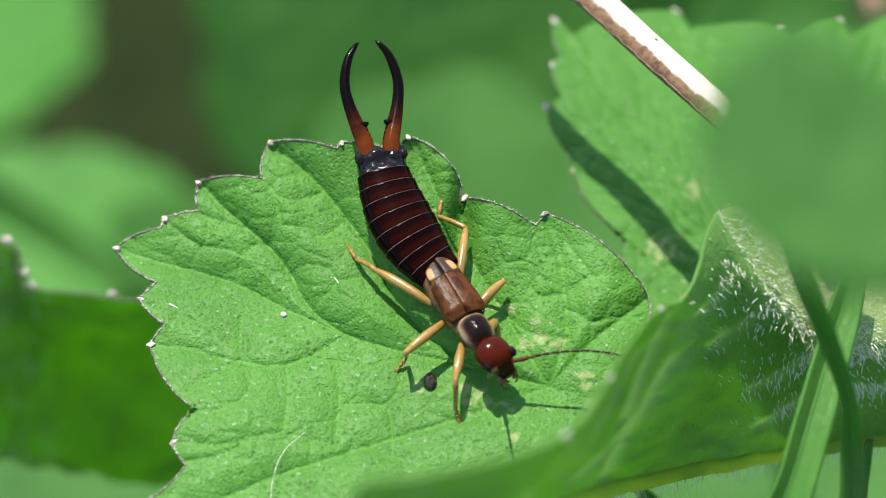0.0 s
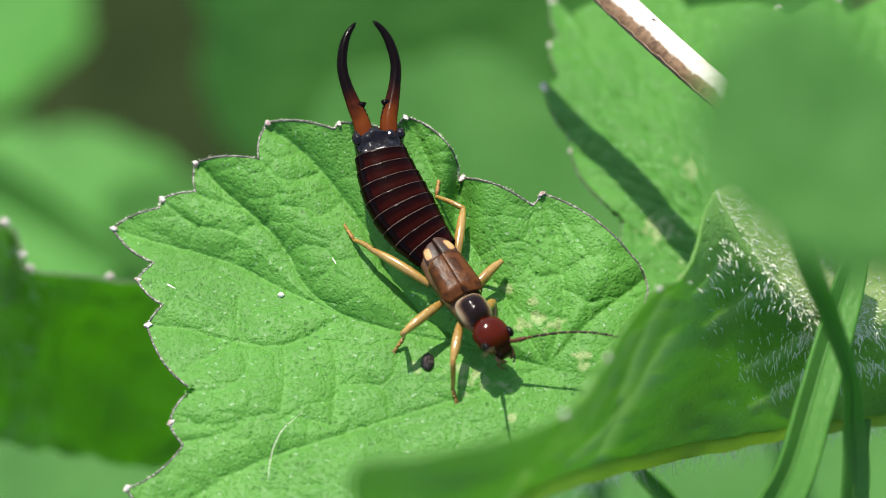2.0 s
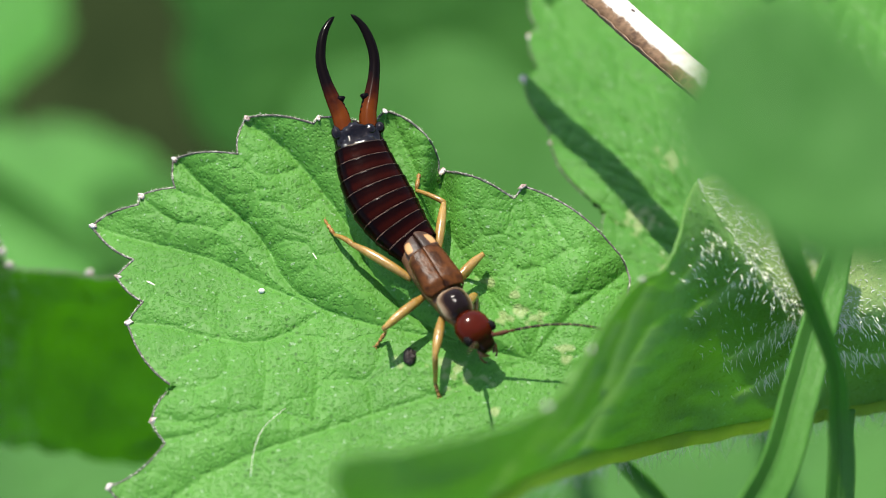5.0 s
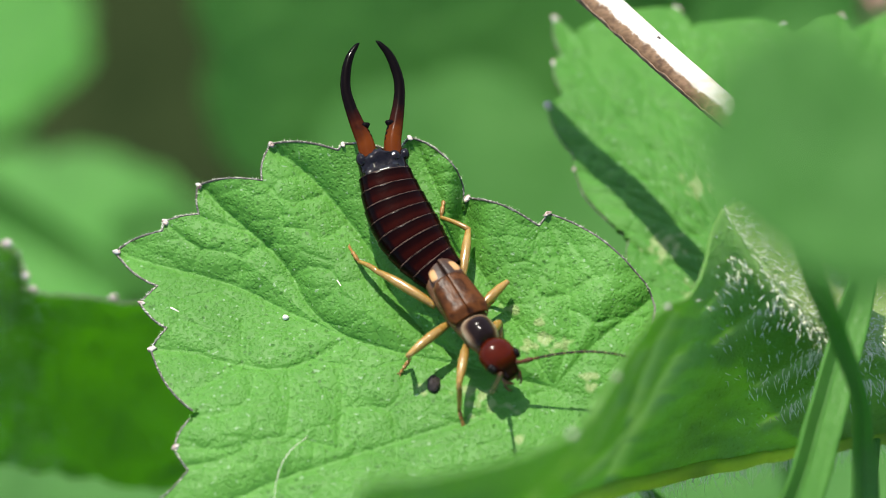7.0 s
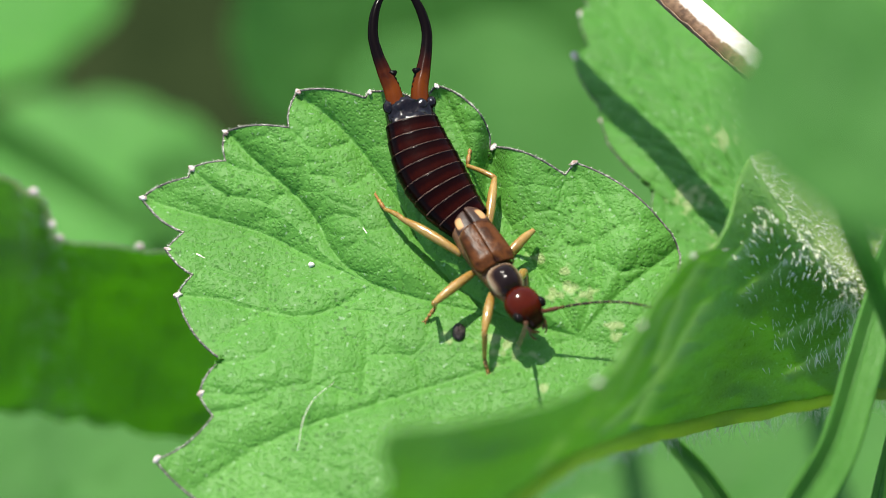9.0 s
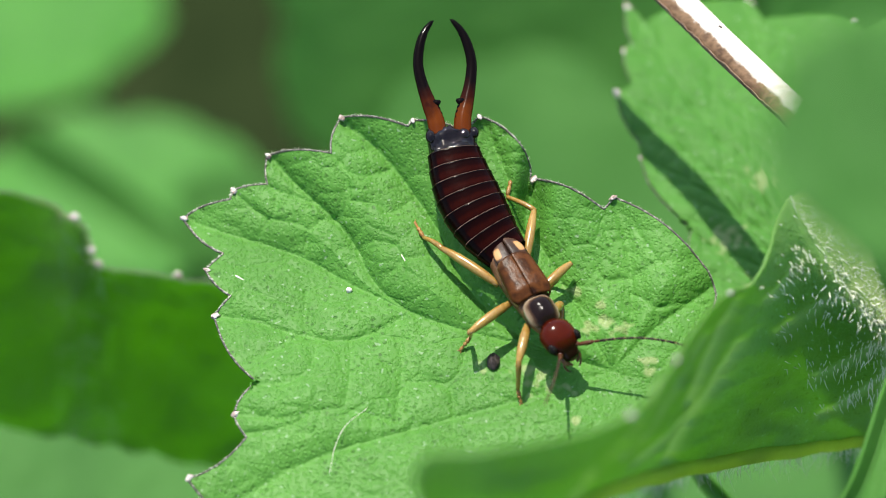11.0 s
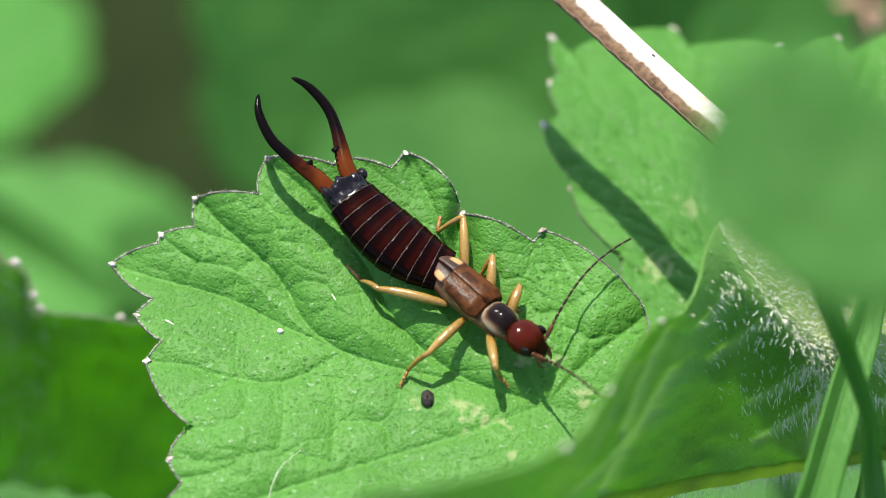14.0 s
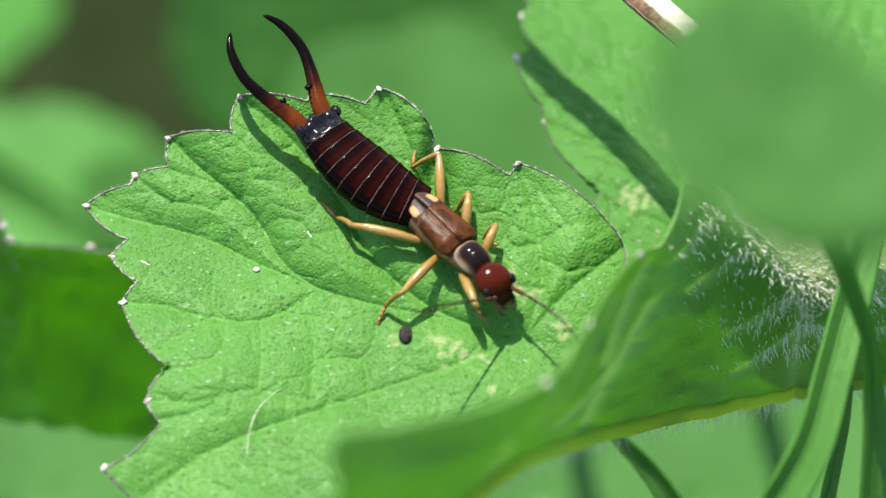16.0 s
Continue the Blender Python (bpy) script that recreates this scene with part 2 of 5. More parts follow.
def catmull(pts, n):
    """n points on a smooth line through pts."""
    p = np.asarray(pts, float)
    q = np.vstack([2 * p[0] - p[1], p, 2 * p[-1] - p[-2]])
    out = []
    for u in np.linspace(0, len(p) - 1, n):
        i = min(int(u), len(p) - 2)
        f = u - i
        a, b, c, d = q[i:i + 4]
        out.append(0.5 * (2 * b + (c - a) * f + (2 * a - 5 * b + 4 * c - d) * f * f + (3 * b - a - 3 * c + d) * f ** 3))
    return np.array(out)


def tube_data(path, radii, n=8, flat=1.0, v0=0, up=(0, 0, 1)):
    """Rings along a path, closed at both ends."""
    p = np.asarray(path, float)
    r = np.interp(np.linspace(0, 1, len(p)), np.linspace(0, 1, len(radii)), radii)
    t = np.gradient(p, axis=0)
    t /= np.linalg.norm(t, axis=1)[:, None] + 1e-12
    verts, tone = [], []
    side = np.cross(np.asarray(up, float), t[0])
    if np.linalg.norm(side) < 0.05:
        side = np.cross((1.0, 0.0, 0.0), t[0])
    for i in range(len(p)):
        side = side - t[i] * (side @ t[i])
        side /= np.linalg.norm(side)
        top = np.cross(t[i], side)
        for k in range(n):
            a = 2 * math.pi * k / n
            verts.append(p[i] + r[i] * (math.cos(a) * side + flat * math.sin(a) * top))
            tone.append(i / (len(p) - 1))
    f = [tuple(v + v0 for v in q) for q in grid_faces(len(p), n, True)]
    f.append(tuple(v0 + k for k in reversed(range(n))))
    f.append(tuple(v0 + (len(p) - 1) * n + k for k in range(n)))
    return verts, f, tone


def tube(name, path, radii, mat, n=8, flat=1.0, up=(0, 0, 1)):
    v, f, tone = tube_data(path, radii, n, flat, 0, up)
    return mesh(name, v, f, mat, tone=tone)


def loft(name, stations, mat, n=20, power=2.0, arc=(0, 360), tone=None):
    """Rings across x: (x, y, z, half width, half height above, half height below)."""
    s = np.asarray(stations, float)
    full = arc[1] - arc[0] >= 360
    verts, tones = [], []
    cnt = n if full else n + 1
    for i, (x, y, z, w, a, b) in enumerate(s):
        for k in range(cnt):
            g = radians(arc[0] + (arc[1] - arc[0]) * k / n)
            c, d = math.cos(g), math.sin(g)
            c = math.copysign(abs(c) ** (2 / power), c)
            d = math.copysign(abs(d) ** (2 / power), d)
            verts.append((x, y + w * c, z + (a if d > 0 else b) * d))
            tones.append(tone(i / (len(s) - 1), c, d) if tone else i / (len(s) - 1))
    f = grid_faces(len(s), cnt, full)
    if full:
        f += [tuple(reversed(range(cnt))), tuple((len(s) - 1) * cnt + k for k in range(cnt))]
    return mesh(name, verts, f, mat, tone=tones)


def blob(name, at, radii, mat, rings=7, n=10, rough=0.0, seed=0, turn=0.0):
    v, f = [], []
    ct, st_ = math.cos(turn), math.sin(turn)
    rnd = random.Random(seed)
    for i in range(rings + 1):
        th = math.pi * i / rings
        for k in range(n):
            ph = 2 * math.pi * k / n
            s = 1 + rough * (rnd.random() - 0.5)
            px, py = radii[0] * math.sin(th) * math.cos(ph) * s, radii[1] * math.sin(th) * math.sin(ph) * s
            v.append((at[0] + px * ct - py * st_, at[1] + px * st_ + py * ct, at[2] + radii[2] * math.cos(th) * s))
    return mesh(name, v, grid_faces(rings + 1, n, True), mat, tone=[0.5] * len(v))


def segment_distance(p, a, b):
    d = b - a
    t = np.clip(((p - a) @ d) / (d @ d + 1e-9), 0, 1)
    return np.linalg.norm(p - (a + t[:, None] * d), axis=1), t


def hairs(name, roots, ways, lengths, width, parent, label, seed=0, curl=0.25):
    """Many fine tapered bristles in one mesh."""
    rnd = random.Random(seed)
    v, f = [], []
    for p, w, ln in zip(roots, ways, lengths):
        w = np.asarray(w, float)
        w /= np.linalg.norm(w)
        sd = np.cross(w, (rnd.random() - 0.5, rnd.random() - 0.5, rnd.random() - 0.5))
        sd /= np.linalg.norm(sd) + 1e-9
        up = np.cross(w, sd)
        k = len(v)
        for s, r in ((0, 1.0), (0.5, 0.7)):
            c = p + w * ln * s + sd * curl * ln * s * s
            for a in range(3):
                v.append(c + width * r * (math.cos(a * 2.094) * sd + math.sin(a * 2.094) * up))
        v.append(p + w * ln + sd * curl * ln)
        for a in range(3):
            b = (a + 1) % 3
            f += [(k + a, k + b, k + 3 + b, k + 3 + a), (k + 3 + a, k + 3 + b, k + 6)]
    return part(name, mesh(name, v, f, M_HAIR), parent, label, kind="stuff")


# ---------------------------------------------------------------- leaves
def margin_line(points, n, bulge, sharp=()):
    """A closed toothed margin through tips and notches, each stretch bowed outwards."""
    p = np.asarray(points, float)
    mid = p.mean(axis=0)
    q = p.copy()
    for i in sharp:
        q[i] += 0.10 * (p[i] - (p[i - 1] + p[(i + 1) % len(p)]) / 2)
    p = q
    out, tips = [], []
    for i in range(len(p)):
        a, b = p[i], p[(i + 1) % len(p)]
        d = b - a
        nrm = np.array([d[1], -d[0]])
        if nrm @ ((a + b) / 2 - mid) < 0:
            nrm = -nrm
        tips.append(len(out))
        for s in np.linspace(0, 1, n, endpoint=False):
            out.append(a + d * s + nrm * bulge * min(1.0, max(0.0, (np.linalg.norm(d) - 0.9) / 1.2)) * math.sin(math.pi * s ** 0.9))
    return np.array(out), tips


def vein_lines(base, ends, branches, seed, bend=0.06):
    """Main ribs from the base and the side ribs that leave them."""
    rnd = random.Random(seed)
    main, side = [], []
    base = np.asarray(base, float)
    for e in ends:
        e = np.asarray(e, float)
        d = e - base
        nrm = np.array([-d[1], d[0]])
        k = rnd.uniform(-bend, bend)
        line = [base + d * s + nrm * k * math.sin(math.pi * s) for s in np.linspace(0, 1, 13)]
        main.append(line)
        for i in range(branches):
            s = 0.16 + 0.84 * (i + 1 + rnd.uniform(-0.2, 0.2)) / (branches + 1)
            p = base + d * s + nrm * k * math.sin(math.pi * s)
            for sg in (-1, 1):
                ang = math.atan2(d[1], d[0]) + sg * radians(rnd.uniform(38, 55))
                ln = np.linalg.norm(d) * rnd.uniform(0.22, 0.34) * (1.15 - 0.7 * s)
                pts, q = [p], p
                for j in range(5):
                    ang -= sg * radians(rnd.uniform(0, 9))
                    q = q + ln / 5 * np.array([math.cos(ang), math.sin(ang)])
                    pts.append(q)
                side.append(pts)
    return main, side


def leaf_mesh(margin, centre, rings, lift, main, side, cells, seed, mat, groove=1.0, scars=(), pillow=0.20, cell=1.0, valley=None, lean=0.0, pleats=()):
    """The blade: rings from centre to margin, ribs sunk, the fields between them puffed up."""
    c = np.asarray(centre, float)
    fr = np.linspace(0.0, 1, rings) ** 0.75 * 0.999 + 0.001
    k = max(3, len(margin) // 11)
    ring = np.vstack([margin[-k:], margin, margin[:k]])
    soft = np.column_stack([np.convolve(ring[:, a], np.ones(2 * k + 1) / (2 * k + 1), "valid") for a in (0, 1)])
    soft = c + (soft - c) * 0.985
    xy = np.vstack([c + f * (soft + (margin - soft) * f ** 7 - c) for f in fr])
    dm, ds = np.full(len(xy), 99.0), np.full(len(xy), 99.0)
    for line in main:
        for a, b in zip(line[:-1], line[1:]):
            dm = np.minimum(dm, segment_distance(xy, a, b)[0])
    for line in side:
        for a, b in zip(line[:-1], line[1:]):
            ds = np.minimum(ds, segment_distance(xy, a, b)[0])
    rs = np.random.RandomState(seed)
    lo, hi = margin.min(axis=0), margin.max(axis=0)
    seeds = lo + rs.rand(cells, 2) * (hi - lo)
    edge = np.empty(len(xy))
    for i in range(0, len(xy), 4000):
        d = np.sort(((xy[i:i + 4000, None, :] - seeds[None]) ** 2).sum(axis=2), axis=1)[:, :2] ** 0.5
        edge[i:i + 4000] = d[:, 1] - d[:, 0]
    net = np.exp(-(edge / (0.13 * cell)) ** 2)
    root = np.asarray(main[0][0], float)
    groove = groove * (1 - 0.85 * np.exp(-((xy - root) ** 2).sum(axis=1) / 2.6 ** 2))
    z = lift(xy[:, 0], xy[:, 1])
    f = np.repeat(fr, len(margin))
    z = z + pillow * (1 - np.exp(-(np.minimum(dm * 0.9, ds) / (0.75 * cell)) ** 1.3)) + 0.055 * cell * groove * np.clip(edge / (0.6 * cell), 0, 1) ** 0.8
    if valley:
        z = z + valley(xy[:, 0], xy[:, 1]) * (1 - np.exp(-dm / 4.0))
    for k, deep in pleats:
        dp, sp = np.full(len(xy), 99.0), np.zeros(len(xy))
        for a, b in zip(main[k][:-1], main[k][1:]):
            d, t = segment_distance(xy, a, b)
            w = ((xy - a) @ np.array([b[1] - a[1], a[0] - b[0]])) / np.linalg.norm(b - a)
            sp = np.where(d < dp, w / (d + 1e-6), sp)
            dp = np.minimum(d, dp)
        z = z + deep * np.clip(sp, 0, 1) * (1 - np.exp(-dp / 0.7)) * np.exp(-(dp / 2.4) ** 2)
    z -= groove * (0.06 * np.exp(-(dm / 0.17) ** 2) + 0.045 * np.exp(-(ds / 0.13) ** 2) + 0.02 * net)
    vein = np.clip(0.8 * np.exp(-(dm / 0.09) ** 2) + 0.7 * np.exp(-(ds / 0.08) ** 2) + 0.2 * net, 0, 1)
    scar_or_sunlit = np.zeros(len(xy))
    for x, y, r in scars:
        g = np.exp(-((xy[:, 0] - x) ** 2 + (xy[:, 1] - y) ** 2) / (r * r))
        jag = np.array([noise.noise((px * 2.6, py * 2.6, 4.0)) for px, py in xy[g > 0.05]])
        scar_or_sunlit[g > 0.05] = np.maximum(scar_or_sunlit[g > 0.05], np.clip((g[g > 0.05] + 0.9 * jag - 0.45) * 2.2, 0, 1))
    verts = np.column_stack([xy[:, 0], xy[:, 1] - lean * z, z])
    return mesh("blade", verts, grid_faces(rings, len(margin), True), mat, vein=vein, scar_or_sunlit=scar_or_sunlit * 0.62), z[-len(margin):]


def make_leaf(name, label, points, centre, base, ends, lift, mat, at=None, n=14, rings=90, bulge=0.085, branches=4, cells=300, seed=1, scars=(), tip_list=None, tip_size=0.15, rim=0.06, stem=None, valley=None, lean=0.0, pillow=0.22, cell=1.0, thick=0.16, groove=1.0, ribs=None, pleats=(), fringe=0):
    leaf = holder(name, label, "leaf", at)
    line, tips = margin_line(points, n, bulge, tip_list or range(0, len(points), 2))
    main, side = ribs if ribs else vein_lines(base, ends, branches, seed)
    me, zr = leaf_mesh(line, centre, rings, lift, main, side, cells, seed, mat, groove=groove, scars=scars, pillow=pillow, cell=cell, valley=valley, lean=lean, pleats=pleats)
    b = part("blade", me, leaf)
    s = b.modifiers.new("thickness", "SOLIDIFY")
    s.thickness, s.offset = thick * MM, -1
    if rim:
        path = np.column_stack([line[:, 0], line[:, 1] - lean * zr, zr - 0.03])
        path = np.vstack([path, path[:1]])
        part("margin", tube("margin", path, [rim], M_RIM, 5), leaf, "dark and white downy leaf margin")
    if fringe:
        fr = random.Random(seed + 1)
        roots, ways, lens = [], [], []
        for _ in range(fringe):
            i = fr.randrange(len(path) - 1)
            d = path[i] - np.array((*centre, path[i][2]))
            roots.append(path[i] + (path[i + 1] - path[i]) * fr.random() + np.array((0, 0, 0.05)))
            ways.append(d / np.linalg.norm(d) * fr.uniform(-0.5, 1.0) + np.array([fr.uniform(-0.8, 0.8), fr.uniform(-0.8, 0.8), fr.uniform(0, 1)]))
            lens.append(fr.uniform(0.06, 0.17))
        hairs("margin_hair", roots, ways, lens, 0.009, leaf, "short white hairs along the leaf margin", seed)
    rnd = random.Random(seed)
    if tip_size:
        for i in [tips[k] for k in (tip_list or range(0, len(tips), 2))]:
            d = line[i] - np.asarray(centre)
            d /= np.linalg.norm(d)
            g = tip_size * rnd.uniform(0.75, 1.15)
            part("tooth_tip", blob("tooth_tip", (line[i][0] - d[0] * 0.08, line[i][1] - d[1] * 0.08 - lean * zr[i], zr[i] + 0.04), (g * 1.35, g * 0.8, g * 0.45), M_TIP, 6, 9, 0.9, i, math.atan2(d[1], d[0]) + rnd.uniform(-0.5, 0.5)), leaf)
    if stem:
        part("petiole", tube("petiole", catmull(stem, 24), [0.75, 0.8, 1.0], M_STEM, 10), leaf)
    return leaf


def above_rib(x, y):
    """Distance from the rib that runs from the leaf's base to its tip, upper side positive."""
    return (y + 8.0) * 0.931 + (x - 5.0) * 0.365


def main_lift(x, y):
    d = above_rib(x, y)
    z = 0.255 * np.log1p(np.exp(np.clip(d * 2.0, -30, 30))) / 2.0
    z = z - 0.0025 * (x + 2) ** 2 - 0.010 * np.clip(-y - 7, 0, 99) ** 2 - 0.2
    ridge = np.exp(-((x - 0.95 - 0.10 * (y - 2)) / 0.6) ** 2) * np.clip((y + 2.5) / 4, 0, 1)
    z = z - 1.3 * ridge - 0.07 * np.clip(x - 6.0, 0, 99) ** 2
    return z + 0.22 * np.sin(x * 0.55 + 0.4) * np.sin(y * 0.5) + 0.013 * np.clip(y - 0.5, 0, 99) ** 2


# tips and notches of the margin, tip first
MAIN_MARGIN = [(-14.1, -14.5), (-11.8, -12.1), (-12.4, -10.9), (-11.5, -9.0), (-13.6, -5.6), (-13.0, -4.3), (-14.2, -2.9), (-13.5, -1.9), (-15.4, 0.0),
               (-13.35, 1.25), (-13.2, 1.75), (-11.6, 2.2), (-11.55, 3.8), (-8.6, 4.1), (-8.1, 6.1), (-5.0, 5.8), (-4.7, 6.1), (-2.3, 5.6), (-1.6, 6.4), (0.15, 5.2), (0.85, 3.6), (0.8, 2.4),
               (1.2, 2.9), (4.35, 1.35), (5.0, 1.85), (9.3, -2.0), (9.7, -3.3), (9.5, -4.5), (11.0, -8.0), (8.0, -11.2), (5.2, -13.4), (2.2, -16.0), (0.0, -21.0), (-5.0, -19.0), (-9.5, -20.5), (-10.8, -17.5)]
# the leaf's ribs: from its base to the teeth, then the smaller ones between them
MAIN_RIBS = [
    [(4.9, -7.8), (2.0, -6.9), (-1.7, -5.9), (-4.3, -5.0), (-7.5, -3.4), (-10.0, -1.9), (-14.3, -0.5), (-15.3, 0.0)],
    [(4.9, -7.8), (1.7, -6.7), (-0.5, -5.1), (-2.2, -2.9), (-3.5, 0.0), (-6.1, 4.0), (-8.1, 5.9)],
    [(-4.7, -4.8), (-5.8, -3.9), (-6.6, -2.8), (-7.2, -1.4), (-8.2, 0.1), (-10.5, 2.5), (-11.4, 3.7)],
    [(4.9, -7.8), (2.3, -2.6), (0.4, 1.4), (-1.3, 5.9)],
    [(4.9, -7.8), (5.7, -5.1), (5.7, -2.6), (5.4, 0.0), (4.9, 1.6)],
    [(4.9, -7.8), (6.8, -5.4), (8.4, -3.9), (9.5, -2.9)],
    [(4.9, -7.8), (0.4, -9.7), (-4.2, -11.4), (-8.9, -13.3), (-12.4, -15.9)],
    [(-4.8, -5.1), (-6.3, -6.2), (-7.5, -6.6), (-8.8, -6.6), (-10.4, -6.2), (-12.0, -5.7), (-13.5, -5.5)],
]
LOW_RIBS = [
    [(-7.3, -6.6), (-7.2, -8.3), (-7.4, -10.4)], [(-8.8, -6.6), (-9.0, -8.0), (-10.0, -9.0), (-11.4, -9.2)], [(-12.3, -10.9), (-10.0, -11.0), (-8.9, -10.6), (-7.4, -10.4), (-5.0, -11.0)],
    [(-11.9, -12.0), (-10.2, -11.5), (-8.9, -10.7)], [(-5.0, -6.4), (-4.8, -8.3), (-5.0, -11.0)], [(-4.8, -8.8), (-2.7, -8.9), (-2.4, -10.1), (-2.3, -11.7)], [(-1.7, -5.9), (-2.1, -8.0), (-2.7, -8.8)],
    [(-9.5, -3.9), (-9.4, -6.1), (-8.8, -6.6)], [(-10.4, -6.2), (-10.3, -7.0), (-11.5, -7.6)],
]
HIGH_RIBS = [
    [(-13.2, 1.7), (-12.2, 0.7), (-11.4, 0.1), (-11.1, 1.4), (-11.5, 2.0)], [(-11.5, 2.0), (-10.5, 1.6), (-9.2, 1.1)], [(-9.6, -0.5), (-8.8, 0.3), (-8.2, 0.1)], [(-8.2, 0.1), (-7.7, 1.4), (-8.0, 3.2), (-8.5, 3.9)],
    [(-7.7, 1.4), (-6.3, 1.2), (-5.7, 0.7), (-4.6, 1.6)], [(-8.0, 3.2), (-7.1, 2.8), (-5.8, 3.2)], [(-7.2, -1.4), (-6.4, -0.9), (-5.4, -1.1), (-4.9, -1.8), (-3.7, -1.6)], [(-11.4, 0.1), (-10.3, 0.0), (-9.6, -0.5), (-9.7, -1.8)], [(-6.5, -3.9), (-5.5, -2.7), (-4.9, -1.8)],
]
LOBE_RIBS = [
    [(5.4, -0.3), (4.7, -0.4), (4.3, 0.7)], [(5.7, -2.6), (7.0, -1.6), (8.7, -1.3)], [(7.0, -1.6), (6.3, -0.5), (5.7, 0.5)], [(6.8, -5.4), (6.9, -4.2), (5.7, -3.4)], [(6.9, -4.2), (8.0, -3.9), (9.2, -3.9)], [(3.9, -1.3), (4.4, -2.6), (5.7, -2.6)], [(3.1, -3.9), (4.1, -4.8), (5.7, -5.1)],
]
RIBS_OF_LEAF = ([list(catmull(r, 22)) for r in MAIN_RIBS], [list(catmull(r, 12)) for r in LOW_RIBS + HIGH_RIBS + LOBE_RIBS])
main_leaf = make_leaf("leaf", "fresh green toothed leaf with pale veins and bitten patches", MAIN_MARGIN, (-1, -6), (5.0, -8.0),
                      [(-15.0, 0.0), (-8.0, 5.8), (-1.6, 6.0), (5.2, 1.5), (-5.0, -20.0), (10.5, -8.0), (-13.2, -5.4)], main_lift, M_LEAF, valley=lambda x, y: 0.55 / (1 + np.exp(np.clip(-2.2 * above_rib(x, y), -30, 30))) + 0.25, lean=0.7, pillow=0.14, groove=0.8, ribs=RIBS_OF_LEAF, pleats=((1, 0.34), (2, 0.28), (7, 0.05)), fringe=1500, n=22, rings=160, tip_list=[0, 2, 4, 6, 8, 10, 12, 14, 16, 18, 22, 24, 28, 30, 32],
                      cells=330, seed=5, scars=[(0.71, -7.75, 0.42), (1.15, -7.85, 0.42), (1.65, -8.15, 0.42), (1.95, -8.70, 0.40), (1.40, -8.60, 0.36), (1.28, -9.30, 0.30), (-1.24, -7.91, 0.36), (3.28, -9.08, 0.24), (2.90, -8.76, 0.24), (6.65, -7.2, 0.45), (6.7, -7.7, 0.4), (3.3, -10.5, 0.3), (4.2, -4.2, 0.4), (4.5, -5.1, 0.55), (3.95, -5.4, 0.5), (5.2, -5.3, 0.5), (3.1, -3.4, 0.4)],
                      stem=[(5.0, -8.0, -1.6), (5.5, -6.8, -3.6), (7, 4, -18), (9, 55, -90), (10, 110, -170), (10, 140, -220)])


def side_lift(x, y):
    return -0.02 * np.clip(y - 6, 0, 99) ** 2 * 0.3 + 0.3 * np.sin(x * 0.4) * np.cos(y * 0.35) - 0.02 * np.clip(5 - x, 0, 9) ** 2


SIDE_MARGIN = []
for p in ((5.35, 12.99, -6.00), (6.38, 10.09, -6.00), (6.58, 9.04, -6.00), (7.98, 5.77, -6.00), (9.01, 4.64, -6.00), (9.50, 0.21, -6.00), (11.93, -0.94, -6.00), (16.84, -1.44, -6.00), (22.89, -0.78, -6.00), (26.95, 2.21, -6.00), (28.73, 10.79, -6.00), (26.33, 16.87, -6.00),
          (24.29, 19.48, -7.00), (20.70, 17.64, -7.00), (20.18, 18.81, -7.00), (17.80, 17.46, -7.00), (17.06, 18.30, -7.00), (12.64, 18.74, -7.00), (11.81, 19.92, -7.00), (6.54, 18.01, -7.00), (5.77, 18.81, -7.00), (5.98, 16.35, -6.50), (5.66, 15.80, -6.50), (6.01, 13.63, -6.00)):
    SIDE_MARGIN.append(p[:2])
side_leaf = make_leaf("leaf", "sunlit green toothed leaf striped by a stalk's shadow", SIDE_MARGIN, (15, 2), (20, -3), [SIDE_MARGIN[i] for i in (0, 2, 4, 12, 14, 16, 18, 20, 8, 10)], side_lift, M_LEAF_SIDE,
                      at=pose(0, 0, -6 * MM), rings=90, cells=260, seed=9, scars=[(10.5, -1.2, 1.4), (10.8, 4.2, 0.9), (9.5, -0.6, 0.8), (12.5, 7.5, 0.7), (14.5, 3.0, 0.8), (16.0, 8.5, 0.9), (12.0, 1.5, 0.6)], rim=0.05, pillow=0.2, cell=1.3, tip_size=0.24,
                      stem=[(20, -3, -1.2), (20, 0, -5), (21, 30, -50), (22, 90, -140), (22, 130, -214)])


# ---------------------------------------------------------------- sheets: blades and curled leaves
def sheet_grid(ctrl, nu, nv):
    a = np.array([catmull(r, nv) for r in np.asarray(ctrl, float)])
    return np.array([catmull(a[:, j], nu) for j in range(nv)]).transpose(1, 0, 2)


